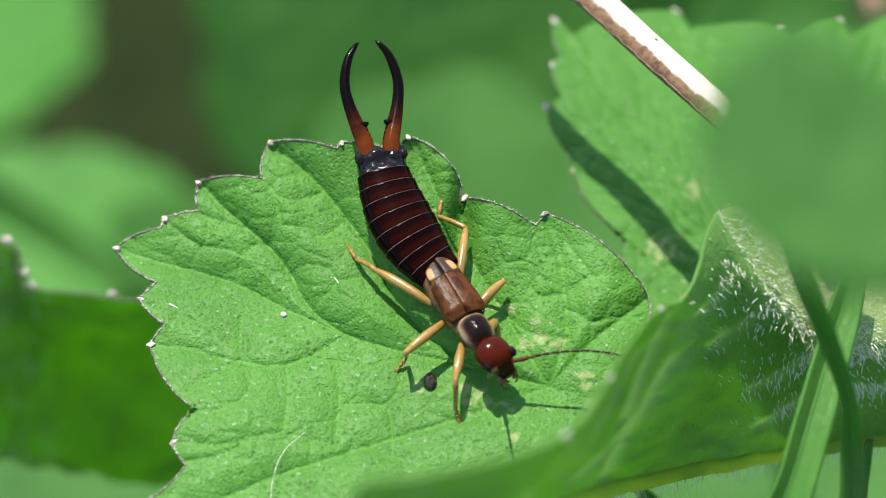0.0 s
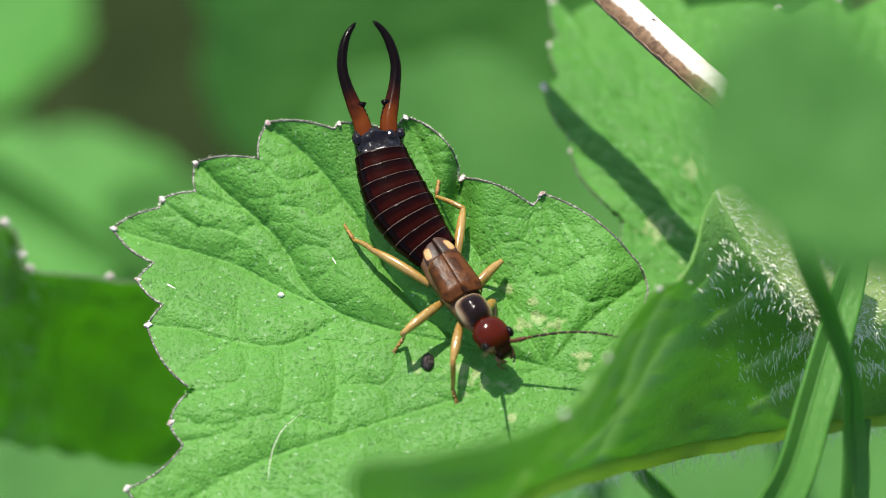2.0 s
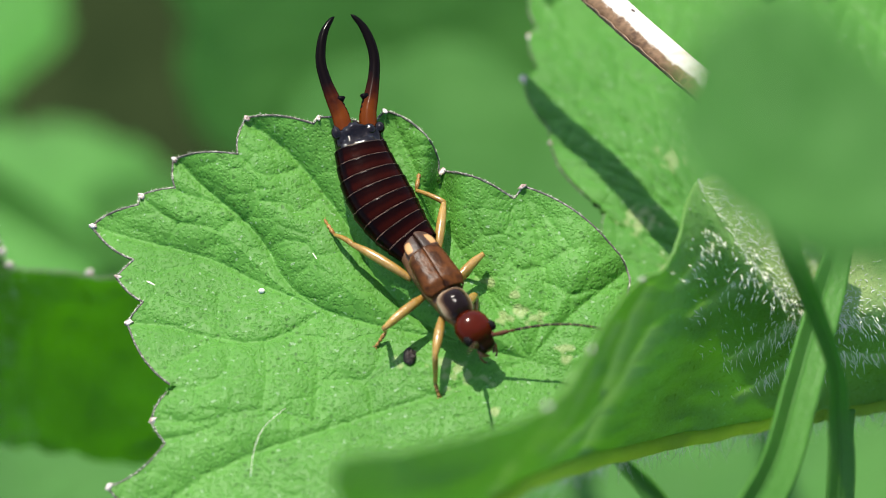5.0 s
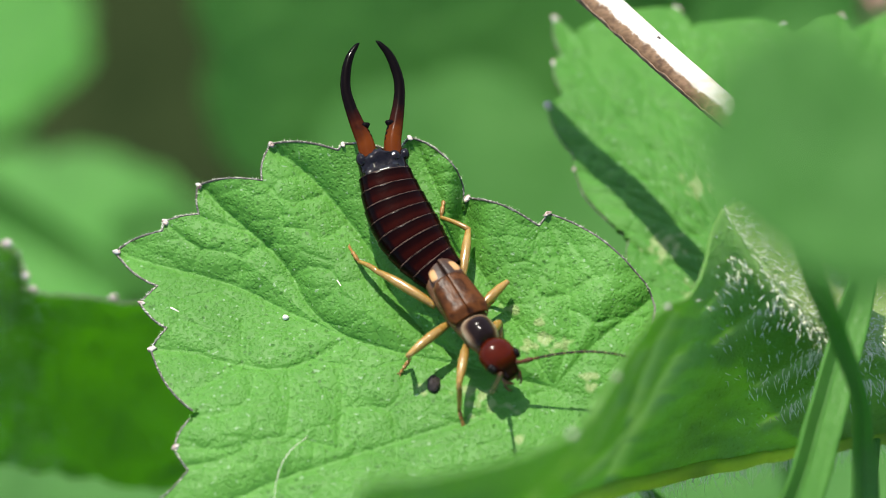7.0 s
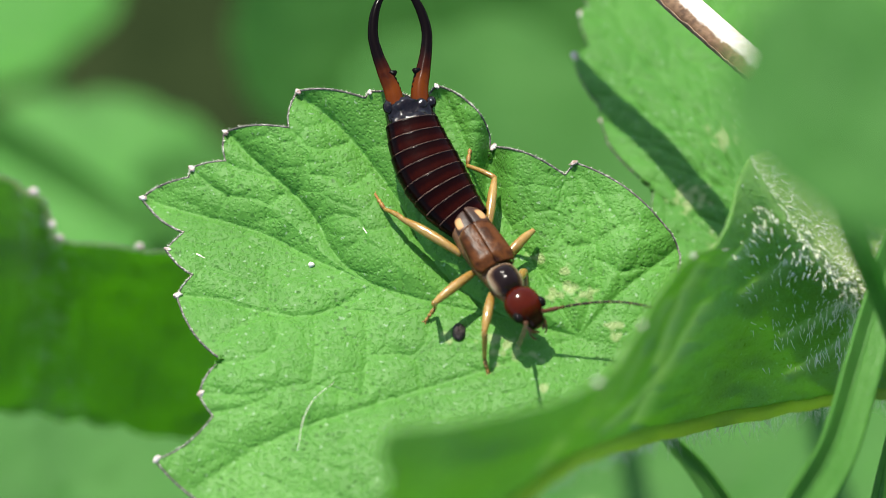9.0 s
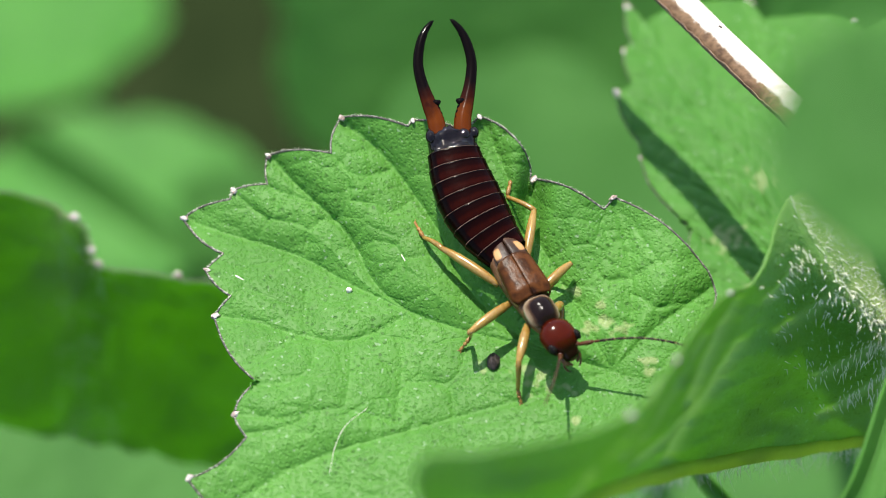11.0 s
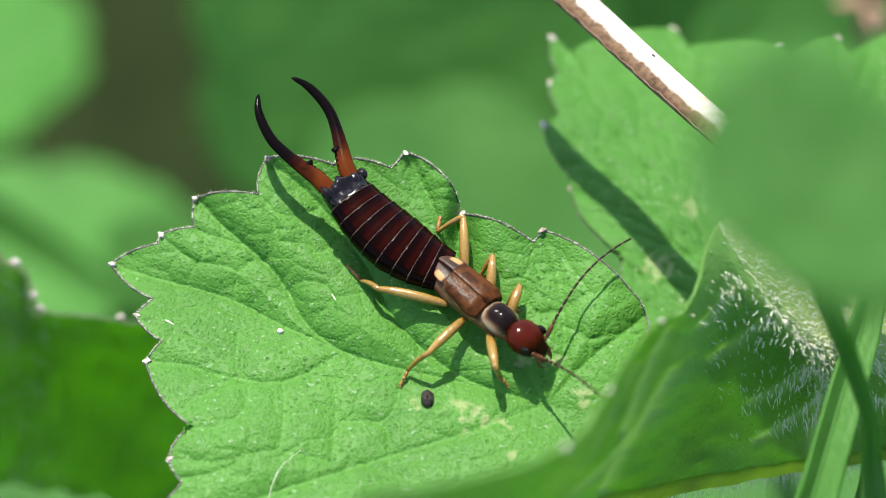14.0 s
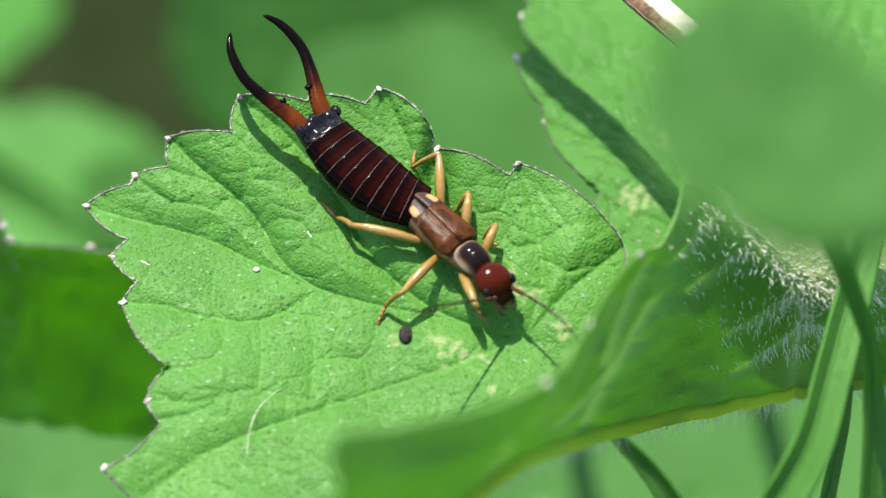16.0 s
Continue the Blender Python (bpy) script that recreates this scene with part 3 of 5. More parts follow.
def sheet_mesh(ctrl, nu, nv, mat, wave=0.0, fold=None, ribs=0, seed=0, broad=None):
    g = sheet_grid(ctrl, nu, nv)
    du = np.gradient(g, axis=0)
    dv = np.gradient(g, axis=1)
    nrm = np.cross(du, dv)
    nrm /= np.linalg.norm(nrm, axis=2)[:, :, None] + 1e-9
    vein, pale = np.zeros((nu, nv)), np.zeros((nu, nv))
    for i in range(nu):
        for j in range(nv):
            h = 0.0
            if wave:
                h += wave * noise.noise((i * 0.13 + seed, j * 0.13, 0.7)) + 0.4 * wave * noise.noise((i * 0.4, j * 0.4, seed + 3.1))
            if fold:
                h += fold(i / (nu - 1), j / (nv - 1))
            g[i, j] += nrm[i, j] * h
            if callable(ribs):
                vein[i, j] = math.exp(-(ribs(i / (nu - 1), j / (nv - 1)) / 0.026) ** 2)
            if broad:
                pale[i, j] = broad(i / (nu - 1), j / (nv - 1))
            elif ribs:
                vein[i, j] = max(0.0, math.cos(2 * math.pi * ribs * j / (nv - 1))) ** 6 * 0.6
    v = g.reshape(-1, 3)
    return mesh("blade", v, grid_faces(nu, nv), mat, vein=vein.ravel(), scar_or_sunlit=pale.ravel()), g, nrm, vein


def thicken(ob, t):
    s = ob.modifiers.new("thickness", "SOLIDIFY")
    s.thickness, s.offset = t * MM, -1


# curled hairy leaf in front: rows run from its rib upwards, each from the near tip to the far end
CURL = [
    [(-4.31, -30.41, 20.21), (-0.09, -27.82, 17.14), (4.41, -19.41, 8.38), (8.94, -12.59, -0.27), (13.66, -7.39, -7.00), (17.61, -5.78, -8.32), (21.75, -5.02, -8.40), (25.03, -4.62, -8.12)],
    [(-3.60, -30.53, 22.57), (0.25, -27.92, 19.51), (4.43, -20.80, 12.29), (8.53, -13.07, 3.67), (13.52, -6.72, -4.10), (17.53, -6.39, -3.87), (21.11, -5.41, -4.40), (24.39, -4.70, -4.51)],
    [(-3.12, -30.75, 24.86), (0.80, -28.13, 21.81), (4.83, -21.71, 15.32), (8.22, -13.79, 8.04), (13.22, -6.35, -0.78), (17.34, -6.95, 1.23), (20.29, -5.87, 0.17), (23.76, -4.60, -0.78)],
    [(-3.47, -31.00, 27.12), (-0.20, -28.95, 24.40), (5.00, -22.21, 17.41), (8.21, -14.02, 11.55), (12.24, -6.08, 3.07), (15.51, -5.55, 3.81), (18.89, -3.32, 1.34), (22.81, -1.64, 0.07)],
    [(-3.07, -30.69, 28.56), (-0.30, -28.80, 26.00), (5.06, -22.77, 19.46), (8.58, -14.12, 14.53), (11.17, -6.93, 6.74), (12.75, -2.26, 6.35), (16.91, 0.36, 2.08), (21.97, 2.14, 0.28)],
]


RIBS = [((0.74, 0.69), (0.62, 0.56)), ((0.50, 0.70), (0.37, 0.61)), ((0.88, 0.67), (0.80, 0.56)), ((0.35, 0.72), (0.15, 0.62)), ((1.0, 0.714), (0.0, 0.72)), ((0.6, 0.72), (0.45, 0.90)), ((0.35, 0.72), (0.25, 0.92)), ((0.62, 0.50), (0.2, 0.40)), ((0.2, 0.40), (0.05, 0.38)), ((0.95, 0.33), (0.05, 0.24)), ((0.75, 0.44), (0.25, 0.31)), ((0.45, 0.47), (0.12, 0.33)), ((0.9, 0.50), (0.4, 0.42))]


def rib_distance(a, b):
    best = 9.0
    for (a0, b0), (a1, b1) in RIBS:
        da, db = a1 - a0, (b1 - b0) * 2.4
        t = min(1, max(0, ((a - a0) * da + (b - b0) * 2.4 * db) / (da * da + db * db)))
        best = min(best, math.hypot(a - a0 - t * da, (b - b0) * 2.4 - t * db))
    return best


def curl_fold(a, b):
    d = rib_distance(a, b)
    return 0.20 * math.sin(b * 23 + a * 6) * a * (1 - a) + 0.22 * math.exp(-(d / 0.026) ** 2)


def curl_sunlit(a, b):
    """The woolly pale band beside the rib that runs up to the leaf's highest tooth; its sunlight is painted in as paler
    colour.
    """
    return 0.8 * math.exp(-((b - 0.82) / 0.115) ** 6) * min(1.0, max(0.0, (a - 0.42) * 5))


curl_leaf = holder("hairy_leaf", "curled leaf showing its hairy translucent underside", "leaf")
cm, cg, cn, _ = sheet_mesh(CURL, 90, 220, M_LEAF_UNDER, 0.12, curl_fold, rib_distance, 2, curl_sunlit)
thicken(part("blade", cm, curl_leaf), 0.12)
for k, j in enumerate((62, 78, 104)):
    part("tooth_tip", blob("tooth_tip", cg[89, j], (0.16, 0.12, 0.12), M_TIP, 6, 8, 0.4, k), curl_leaf)
part("midrib", tube("midrib", cg[0] + np.array((0, 0.02, -0.34)), [0.46, 0.44, 0.40, 0.38, 0.36], M_RIB, 10), curl_leaf, "pale yellowish green midrib")
rnd = random.Random(4)
roots, ways, lens = [], [], []
while len(roots) < 560:
    i, j = rnd.randrange(20, 90), int(rnd.triangular(118, 219, 158))
    if rnd.random() > 0.02 + math.exp(-(rib_distance(i / 89, j / 219) / 0.030) ** 2):
        continue
    nn = cn[i, j] * (1 if cn[i, j] @ np.array((0, -0.57, 0.82)) > 0 else -1)
    roots.append(cg[i, j] + nn * 0.02 + np.array([rnd.uniform(-0.1, 0.1) for _ in range(3)]))
    ways.append(nn + 0.5 * np.array([rnd.uniform(-1, 1) for _ in range(3)]) + np.array((0.1, -0.35, -0.25)))
    lens.append(rnd.uniform(0.25, 0.60))
hairs("rib_hair", roots, ways, lens, 0.034, curl_leaf, "white bristles along the ribs", 6)
roots, ways, lens = [], [], []
while len(roots) < 480:
    i, j = int(rnd.triangular(14, 90, 44)), int(rnd.triangular(118, 216, 156))
    nn = cn[i, j] * (1 if cn[i, j] @ np.array((0, -0.57, 0.82)) > 0 else -1)
    roots.append(cg[i, j] + nn * 0.02 + np.array([rnd.uniform(-0.1, 0.1) for _ in range(3)]))
    ways.append(nn + 0.5 * np.array([rnd.uniform(-1, 1) for _ in range(3)]) + np.array((0.1, -0.35, -0.15)))
    lens.append(rnd.uniform(0.16, 0.42))
hairs("leaf_hair", roots, ways, lens, 0.028, curl_leaf, "short white leaf hairs", 3)
# Down laid thickly here to brighten the sunlit facet.
roots, ways, lens = [], [], []
for _ in range(1500):
    i, j = rnd.randrange(40, 90), int(rnd.triangular(152, 206, 162))
    nn = cn[i, j] * (1 if cn[i, j] @ np.array((0, -0.57, 0.82)) > 0 else -1)
    roots.append(cg[i, j] + np.array([rnd.uniform(-0.1, 0.1) for _ in range(3)]))
    ways.append(nn + 0.9 * np.array([rnd.uniform(-1, 1) for _ in range(3)]))
    lens.append(rnd.uniform(0.12, 0.30))
hairs("woolly_down", roots, ways, lens, 0.022, curl_leaf, "pale woolly down beside the rib", 9)
roots, ways, lens = [], [], []
for _ in range(420):
    j = rnd.randrange(40, 219)
    roots.append(cg[0, j] + np.array((rnd.uniform(-0.1, 0.1), -0.2, -0.45)))
    ways.append((rnd.uniform(-0.6, 0.6), rnd.uniform(-0.9, 0.2), -0.9))
    lens.append(rnd.uniform(0.5, 1.5))
hairs("midrib_hair", roots, ways, lens, 0.014, curl_leaf, "fine hairs under the midrib", 8)
part("petiole", tube("petiole", catmull([cg[0, -1] + np.array((-0.3, 0, 0)), (26, -2, -6), (30, 40, -60), (32, 100, -150), (32, 130, -214)], 24), [0.7, 0.9, 1.0], M_STEM, 10), curl_leaf)

# out-of-focus leaf close to the lens
NEAR = [
    [(8.11, -36.29, 60.05), (9.51, -34.86, 61.05), (11.60, -34.50, 61.30), (13.25, -35.57, 60.55)],
    [(7.62, -38.16, 59.95), (9.61, -37.60, 60.35), (12.37, -37.31, 60.55), (14.79, -37.53, 60.40)],
    [(7.99, -40.16, 59.78), (10.05, -40.02, 59.87), (12.79, -39.88, 59.97), (17.42, -39.67, 60.12)],
    [(9.29, -41.86, 59.81), (11.16, -42.14, 59.61), (13.54, -42.07, 59.66), (18.47, -41.72, 59.91)],
    [(10.90, -42.69, 59.22), (12.52, -43.18, 58.88), (14.73, -43.04, 58.98), (18.98, -42.55, 59.32)],
]
near_leaf = holder("leaf", "smooth mid-green leaf very close to the lens", "leaf")
thicken(part("blade", sheet_mesh(NEAR, 40, 50, M_LEAF_FAR, 0.4, None, 3, 6)[0], near_leaf), 0.2)
part("petiole", tube("petiole", catmull([(18.07, -39.29, 59.16), (23.40, -35.85, 50.59), (60, -40, -20), (70, 0, -120), (72, 20, -214)], 24), [0.6, 0.9, 1.0], M_STEM, 8), near_leaf)

# leaf behind, hanging in the light
LEFT = [
    [(-27.06, 9.46, -10.47), (-23.44, 9.57, -11.61), (-22.00, 8.63, -12.27), (-20.85, 7.07, -13.36), (-18.83, 6.74, -13.59), (-16.82, 6.67, -13.64), (-13.94, 6.15, -14.00), (-10.19, 4.85, -14.91)],
    [(-27.73, 8.82, -14.58), (-24.06, 9.15, -15.57), (-22.01, 8.43, -16.07), (-20.55, 7.00, -17.07), (-18.51, 6.76, -17.24), (-16.47, 6.76, -17.24), (-13.84, 6.28, -17.57), (-10.04, 5.33, -18.24)],
    [(-28.66, 8.26, -21.07), (-24.50, 8.02, -21.24), (-22.42, 7.77, -21.42), (-20.93, 7.28, -21.76), (-18.85, 7.04, -21.93), (-16.77, 6.92, -22.01), (-13.80, 6.55, -22.27), (-10.23, 5.82, -22.78)],
    [(-29.61, 7.54, -27.68), (-25.05, 7.29, -27.85), (-22.92, 7.17, -27.94), (-21.10, 6.92, -28.12), (-18.97, 6.67, -28.29), (-16.54, 6.30, -28.55), (-13.80, 6.55, -28.38), (-10.46, 6.80, -28.20)],
    [(-30.18, 7.87, -29.89), (-25.27, 7.46, -30.18), (-23.12, 7.21, -30.35), (-21.28, 7.01, -30.49), (-19.14, 6.76, -30.67), (-16.68, 6.16, -31.09), (-13.92, 6.36, -30.95), (-10.55, 6.86, -30.60)],
]
left_leaf = holder("leaf", "backlit deep green leaf with pale tooth tips", "leaf")
lm, lg, _, _ = sheet_mesh(LEFT, 50, 90, M_LEAF_BACK, 0.35, None, 0, 11, lambda a, b: 0.55 * math.exp(-((b - 0.20) / 0.09) ** 2) * max(0.0, 1 - a * 1.7))
thicken(part("blade", lm, left_leaf), 0.16)
for k, (p, g) in enumerate((((-22.18, 8.69, -11.61), 0.26), ((-21.23, 7.35, -12.55), 0.22), ((-20.86, 6.79, -12.95), 0.22), ((-16.83, 6.43, -13.20), 0.22))):
    part("tooth_tip", blob("tooth_tip", p, (g, g * 0.8, g * 0.8), M_TIP, 6, 8, 0.3, k), left_leaf)
part("margin", tube("margin", lg[0], [0.05], M_RIM, 5), left_leaf, "downy leaf margin")
part("petiole", tube("petiole", catmull([lg[4, 0], (-34, 0, -30), (-38, 60, -120), (-40, 110, -214)], 20), [0.7, 1.0, 1.0], M_STEM, 8), left_leaf)
rnd = random.Random(14)
roots, ways, lens = [], [], []
for _ in range(500):
    i, j = rnd.randrange(0, 49), rnd.randrange(18, 42)
    roots.append(lg[i, j])
    ways.append((rnd.uniform(-1, 1), -0.6, 0.8))
    lens.append(rnd.uniform(0.4, 0.9))
hairs("leaf_hair", roots, ways, lens, 0.02, left_leaf, "short white leaf hairs", 5)


# ---------------------------------------------------------------- grass
def grass(label, line, widths, up, keel=0.25):
    """A blade along line; widths across, with a shallow keel."""
    p = catmull(line, 40)
    t = np.gradient(p, axis=0)
    t /= np.linalg.norm(t, axis=1)[:, None]
    w = np.interp(np.linspace(0, 1, 40), np.linspace(0, 1, len(widths)), widths)
    v, tone = [], []
    for i in range(40):
        sd = np.cross(t[i], up)
        sd /= np.linalg.norm(sd)
        nn = np.cross(sd, t[i])
        for k in range(13):
            a = k / 6 - 1
            v.append(p[i] + sd * w[i] * a - nn * keel * w[i] * (1 - abs(a)) + nn * 0.02 * math.cos(a * 22))
            tone.append(max(0.0, math.cos(a * 22)) ** 4 * 0.5 + (0.6 if k == 6 else 0))
    g = holder("grass_blade", label, "grass")
    thicken(part("blade", mesh("blade", v, grid_faces(40, 13), M_GRASS, vein=np.clip(tone, 0, 1), scar_or_sunlit=[0.0] * len(v)), g), 0.12)
    part("midrib", tube("midrib", p - np.array([np.cross(np.cross(a, up) / np.linalg.norm(np.cross(a, up)), a) * keel * b for a, b in zip(t, w)]), [0.08, 0.07, 0.04], M_GRASS, 6), g)
    return g


grass_a = grass("wide pale green grass blade with a keel", [(11.42, -23.58, 4.24), (13.60, -19.44, 3.48), (15.55, -15.72, 3.03), (16.78, -11.68, 2.81), (17.58, -8.93, 2.90), (18.47, -5.97, 3.14), (19.22, -3.49, 3.66)], [1.08, 1.06, 1.04, 1.0, 0.95, 0.88, 0.6], (0.36, -0.60, 0.72), 0.5)
grass_b = grass("bent darker green grass blade", [(18.3, -21.5, -6.5), (18.41, -17.63, -2.58), (18.62, -14.40, 0.90), (18.42, -13.01, 3.10), (18.08, -12.33, 6.02), (16.80, -11.63, 10.17), (15.44, -11.99, 14.80), (14.33, -12.01, 18.44)], [0.85, 0.84, 0.78, 0.58, 0.40, 0.50, 0.52, 0.40], (0.55, -0.72, 0.42))
grass("dark green grass blade under the leaf", [(14.6, -12.2, -17.0), (12.64, -8.91, -14.78), (11.12, -6.98, -13.43), (9.95, -5.90, -12.70), (9.20, -5.20, -12.20)], [0.78, 0.74, 0.66, 0.52, 0.40], (-0.3, -0.9, 0.2))
grass("dark narrow grass blade low behind the others", [(18.4, -15.0, -14.6), (19.05, -11.84, -11.95), (19.59, -9.61, -10.40), (20.09, -7.92, -7.99), (20.35, -6.90, -6.05)], [0.5, 0.48, 0.42, 0.36, 0.2], (0.3, -0.85, 0.3))
# Added blade: stands in for the blurred shadow band across the lower leaves.
grass("added dark green blade standing in for a shadow band over lower leaves", [(-37.2, 70.3, -90.2), (-31.2, 67.4, -92.2), (-26.8, 65.1, -93.8), (-22.4, 62.8, -95.4)], [1.5, 1.5, 1.3, 0.7], (0.36, -0.86, 0.36))

# ---------------------------------------------------------------- dry stalk
stalk = holder("dry_stalk", "bleached dry hollow stalk with brown flaking bark", "stalk")
line = catmull([(-2.2, 24.4, 2.4), (1.29, 19.70, 3.11), (4.57, 15.33, 3.66), (7.33, 11.85, 4.08), (10.24, 7.94, 4.60), (13.05, 4.43, 4.95), (15.66, 1.06, 5.32), (17.9, -1.8, 5.6)], 120)
FLAT = np.array((0.0, -0.573, 0.819))
v, f, tn = tube_data(line, [0.76, 0.75, 0.73, 0.71], 28, 0.55, 0, FLAT)
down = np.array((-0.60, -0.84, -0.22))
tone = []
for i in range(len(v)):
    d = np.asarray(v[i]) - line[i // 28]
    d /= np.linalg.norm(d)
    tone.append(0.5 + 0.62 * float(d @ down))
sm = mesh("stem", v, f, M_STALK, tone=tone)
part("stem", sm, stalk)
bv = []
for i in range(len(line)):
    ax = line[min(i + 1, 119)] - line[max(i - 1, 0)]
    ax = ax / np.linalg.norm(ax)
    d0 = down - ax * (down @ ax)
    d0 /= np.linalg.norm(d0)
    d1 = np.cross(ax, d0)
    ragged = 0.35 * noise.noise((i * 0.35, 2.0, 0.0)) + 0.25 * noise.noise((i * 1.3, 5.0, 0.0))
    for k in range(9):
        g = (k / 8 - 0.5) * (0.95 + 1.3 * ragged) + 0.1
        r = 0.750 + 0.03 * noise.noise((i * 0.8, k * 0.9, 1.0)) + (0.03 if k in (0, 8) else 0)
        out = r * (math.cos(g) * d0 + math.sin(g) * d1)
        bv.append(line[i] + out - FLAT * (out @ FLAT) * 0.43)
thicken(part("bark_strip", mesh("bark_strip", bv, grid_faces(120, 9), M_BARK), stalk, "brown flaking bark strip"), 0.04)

# ---------------------------------------------------------------- dry seed head behind the leaves
tuft = holder("seed_head", "shrivelled brown seed head on a dry stem", "plant")
rnd = random.Random(77)
heart = np.array((25.34, 44.39, -36.06))
for k in range(16):
    d = np.array([rnd.gauss(0, 1) for _ in range(3)])
    d /= np.linalg.norm(d)
    part("husk", tube("husk", catmull([heart + d * 0.3, heart + d * 1.1, heart + d * 2.0 + np.array((0, 0, -0.5))], 8), [0.14, 0.4, 0.08], M_DRY, 7, 0.5), tuft)
part("stem", tube("stem", catmull([heart, heart + np.array((1, 2, -20)), heart + np.array((3, 10, -90)), (heart[0] + 5, heart[1] + 20, -218)], 20), [0.25, 0.35, 0.45], M_DRY, 7), tuft)

# ---------------------------------------------------------------- small things on the leaf
pellet = tagged(new("pellet", blob("pellet", (-0.58, -7.58, 0.10), (0.27, 0.40, 0.26), M_PELLET, 9, 12, 0.55, 3)), "small dark crumbly pellet lying on the leaf", "pellet")
speck = tagged(new("speck", blob("speck", (-7.48, -3.62, -0.20), (0.17, 0.15, 0.12), M_SPECK, 5, 6, 0.4, 5)), "cream coloured speck on the leaf", "speck")


def fibre(label, pts, r):
    return tagged(new("fibre", tube("fibre", catmull(pts, 18), [r * 0.6, r, r * 0.5], M_SPECK, 5)), label, "fibre", "fibres on the leaf")


fibre("long fine pale fibre lying on the leaf", [(-7.88, -13.77, -0.28), (-7.70, -12.39, -0.05), (-7.23, -11.20, -0.01), (-6.29, -10.30, 0.08)], 0.016)
fibre("short pale fibre on the leaf", [(-5.20, -2.02, 0.80), (-4.96, -2.46, 0.88), (-4.71, -2.89, 0.80)], 0.03)
fibre("short thick pale fibre on the leaf", [(-12.97, -2.97, -0.20), (-12.75, -3.13, -0.12), (-12.46, -3.26, -0.20)], 0.06)

# ---------------------------------------------------------------- leaves and soil further back
def far_leaf(label, at, radius, tilt, turn, seed, lobes=9, mat=M_LEAF_FAR):
    rnd = random.Random(seed)
    pts = []
    for i in range(lobes * 2):
        a = 2 * math.pi * i / (lobes * 2)
        r = radius * (1.0 if i % 2 == 0 else 0.93) * (1 + 0.12 * math.cos(a)) * rnd.uniform(0.95, 1.05)
        pts.append((r * math.cos(a), r * math.sin(a)))
    ends = [pts[i] for i in range(0, lobes * 2, 4)]
    m = Matrix.Translation(Vector(at) * MM) @ pose(0, 0, 0, *tilt) @ pose(0, 0, 0, 0, 0, turn)
    g = make_leaf("leaf", label, pts, (0, 0), (-radius * 0.6, 0), ends, lambda x, y: 0.012 * (x * x + y * y) * (20 / radius) * 0.5 + 0.8 * np.sin(x * 0.2) * np.cos(y * 0.17), mat, at=m, n=6, rings=26, bulge=0.12, branches=3, cells=60,
                  seed=seed, tip_size=0, rim=0, pillow=0.3, cell=3.0, thick=0.25)
    base = m.inverted() @ Vector((at[0] * MM + 0.01, at[1] * MM + 0.02, -0.22))
    b = np.array(base) * 1000
    part("petiole", tube("petiole", catmull([(-radius * 0.6, 0, -1.2), (-radius * 0.6, 0, -4), b * 0.6 + np.array((-radius * 0.3, 0, -5)), b], 14), [0.9, 1.2], M_STEM, 7), g)
    return g


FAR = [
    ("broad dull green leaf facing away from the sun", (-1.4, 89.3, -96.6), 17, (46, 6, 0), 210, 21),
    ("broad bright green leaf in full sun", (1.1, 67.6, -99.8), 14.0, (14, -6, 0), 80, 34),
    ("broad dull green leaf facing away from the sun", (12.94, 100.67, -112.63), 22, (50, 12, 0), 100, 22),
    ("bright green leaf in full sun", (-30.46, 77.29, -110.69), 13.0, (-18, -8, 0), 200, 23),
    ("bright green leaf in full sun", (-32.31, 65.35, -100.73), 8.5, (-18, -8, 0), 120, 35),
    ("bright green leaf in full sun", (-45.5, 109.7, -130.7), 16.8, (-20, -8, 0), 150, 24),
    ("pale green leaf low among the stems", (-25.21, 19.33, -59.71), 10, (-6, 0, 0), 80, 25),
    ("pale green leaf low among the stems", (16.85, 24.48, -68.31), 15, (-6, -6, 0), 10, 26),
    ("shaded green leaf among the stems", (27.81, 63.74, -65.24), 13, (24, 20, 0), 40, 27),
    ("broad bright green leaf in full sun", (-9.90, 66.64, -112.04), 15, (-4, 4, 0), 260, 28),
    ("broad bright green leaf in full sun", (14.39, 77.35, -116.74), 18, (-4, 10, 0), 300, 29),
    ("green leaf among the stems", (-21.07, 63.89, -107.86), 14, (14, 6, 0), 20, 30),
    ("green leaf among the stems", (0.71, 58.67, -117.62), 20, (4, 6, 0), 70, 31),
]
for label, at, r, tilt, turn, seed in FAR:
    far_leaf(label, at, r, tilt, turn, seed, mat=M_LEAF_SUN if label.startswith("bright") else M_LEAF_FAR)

gv, gs = [], 60
for i in range(gs + 1):
    for j in range(gs + 1):
        def far(k):
            a = (k / gs - 0.5) * 2
            return math.copysign(abs(a) ** 4, a) * 2000000 + a * 400
        x, y = far(i), far(j)
        gv.append((x, y, -220 + (6 * noise.noise((x * 0.03, y * 0.03, 0)) if abs(x) < 500 and abs(y) < 500 else 0)))
ground = new("ground", mesh("ground", gv, grid_faces(gs + 1, gs + 1), M_SOIL))
tagged(ground, "dark mossy green soil under the plants", "ground", kind="structure")


# ---------------------------------------------------------------- the earwig
def local(v):
    return Matrix.Translation(Vector(v) * MM)


earwig = holder("earwig", "glossy red-brown male earwig with long curved forceps", "insect")
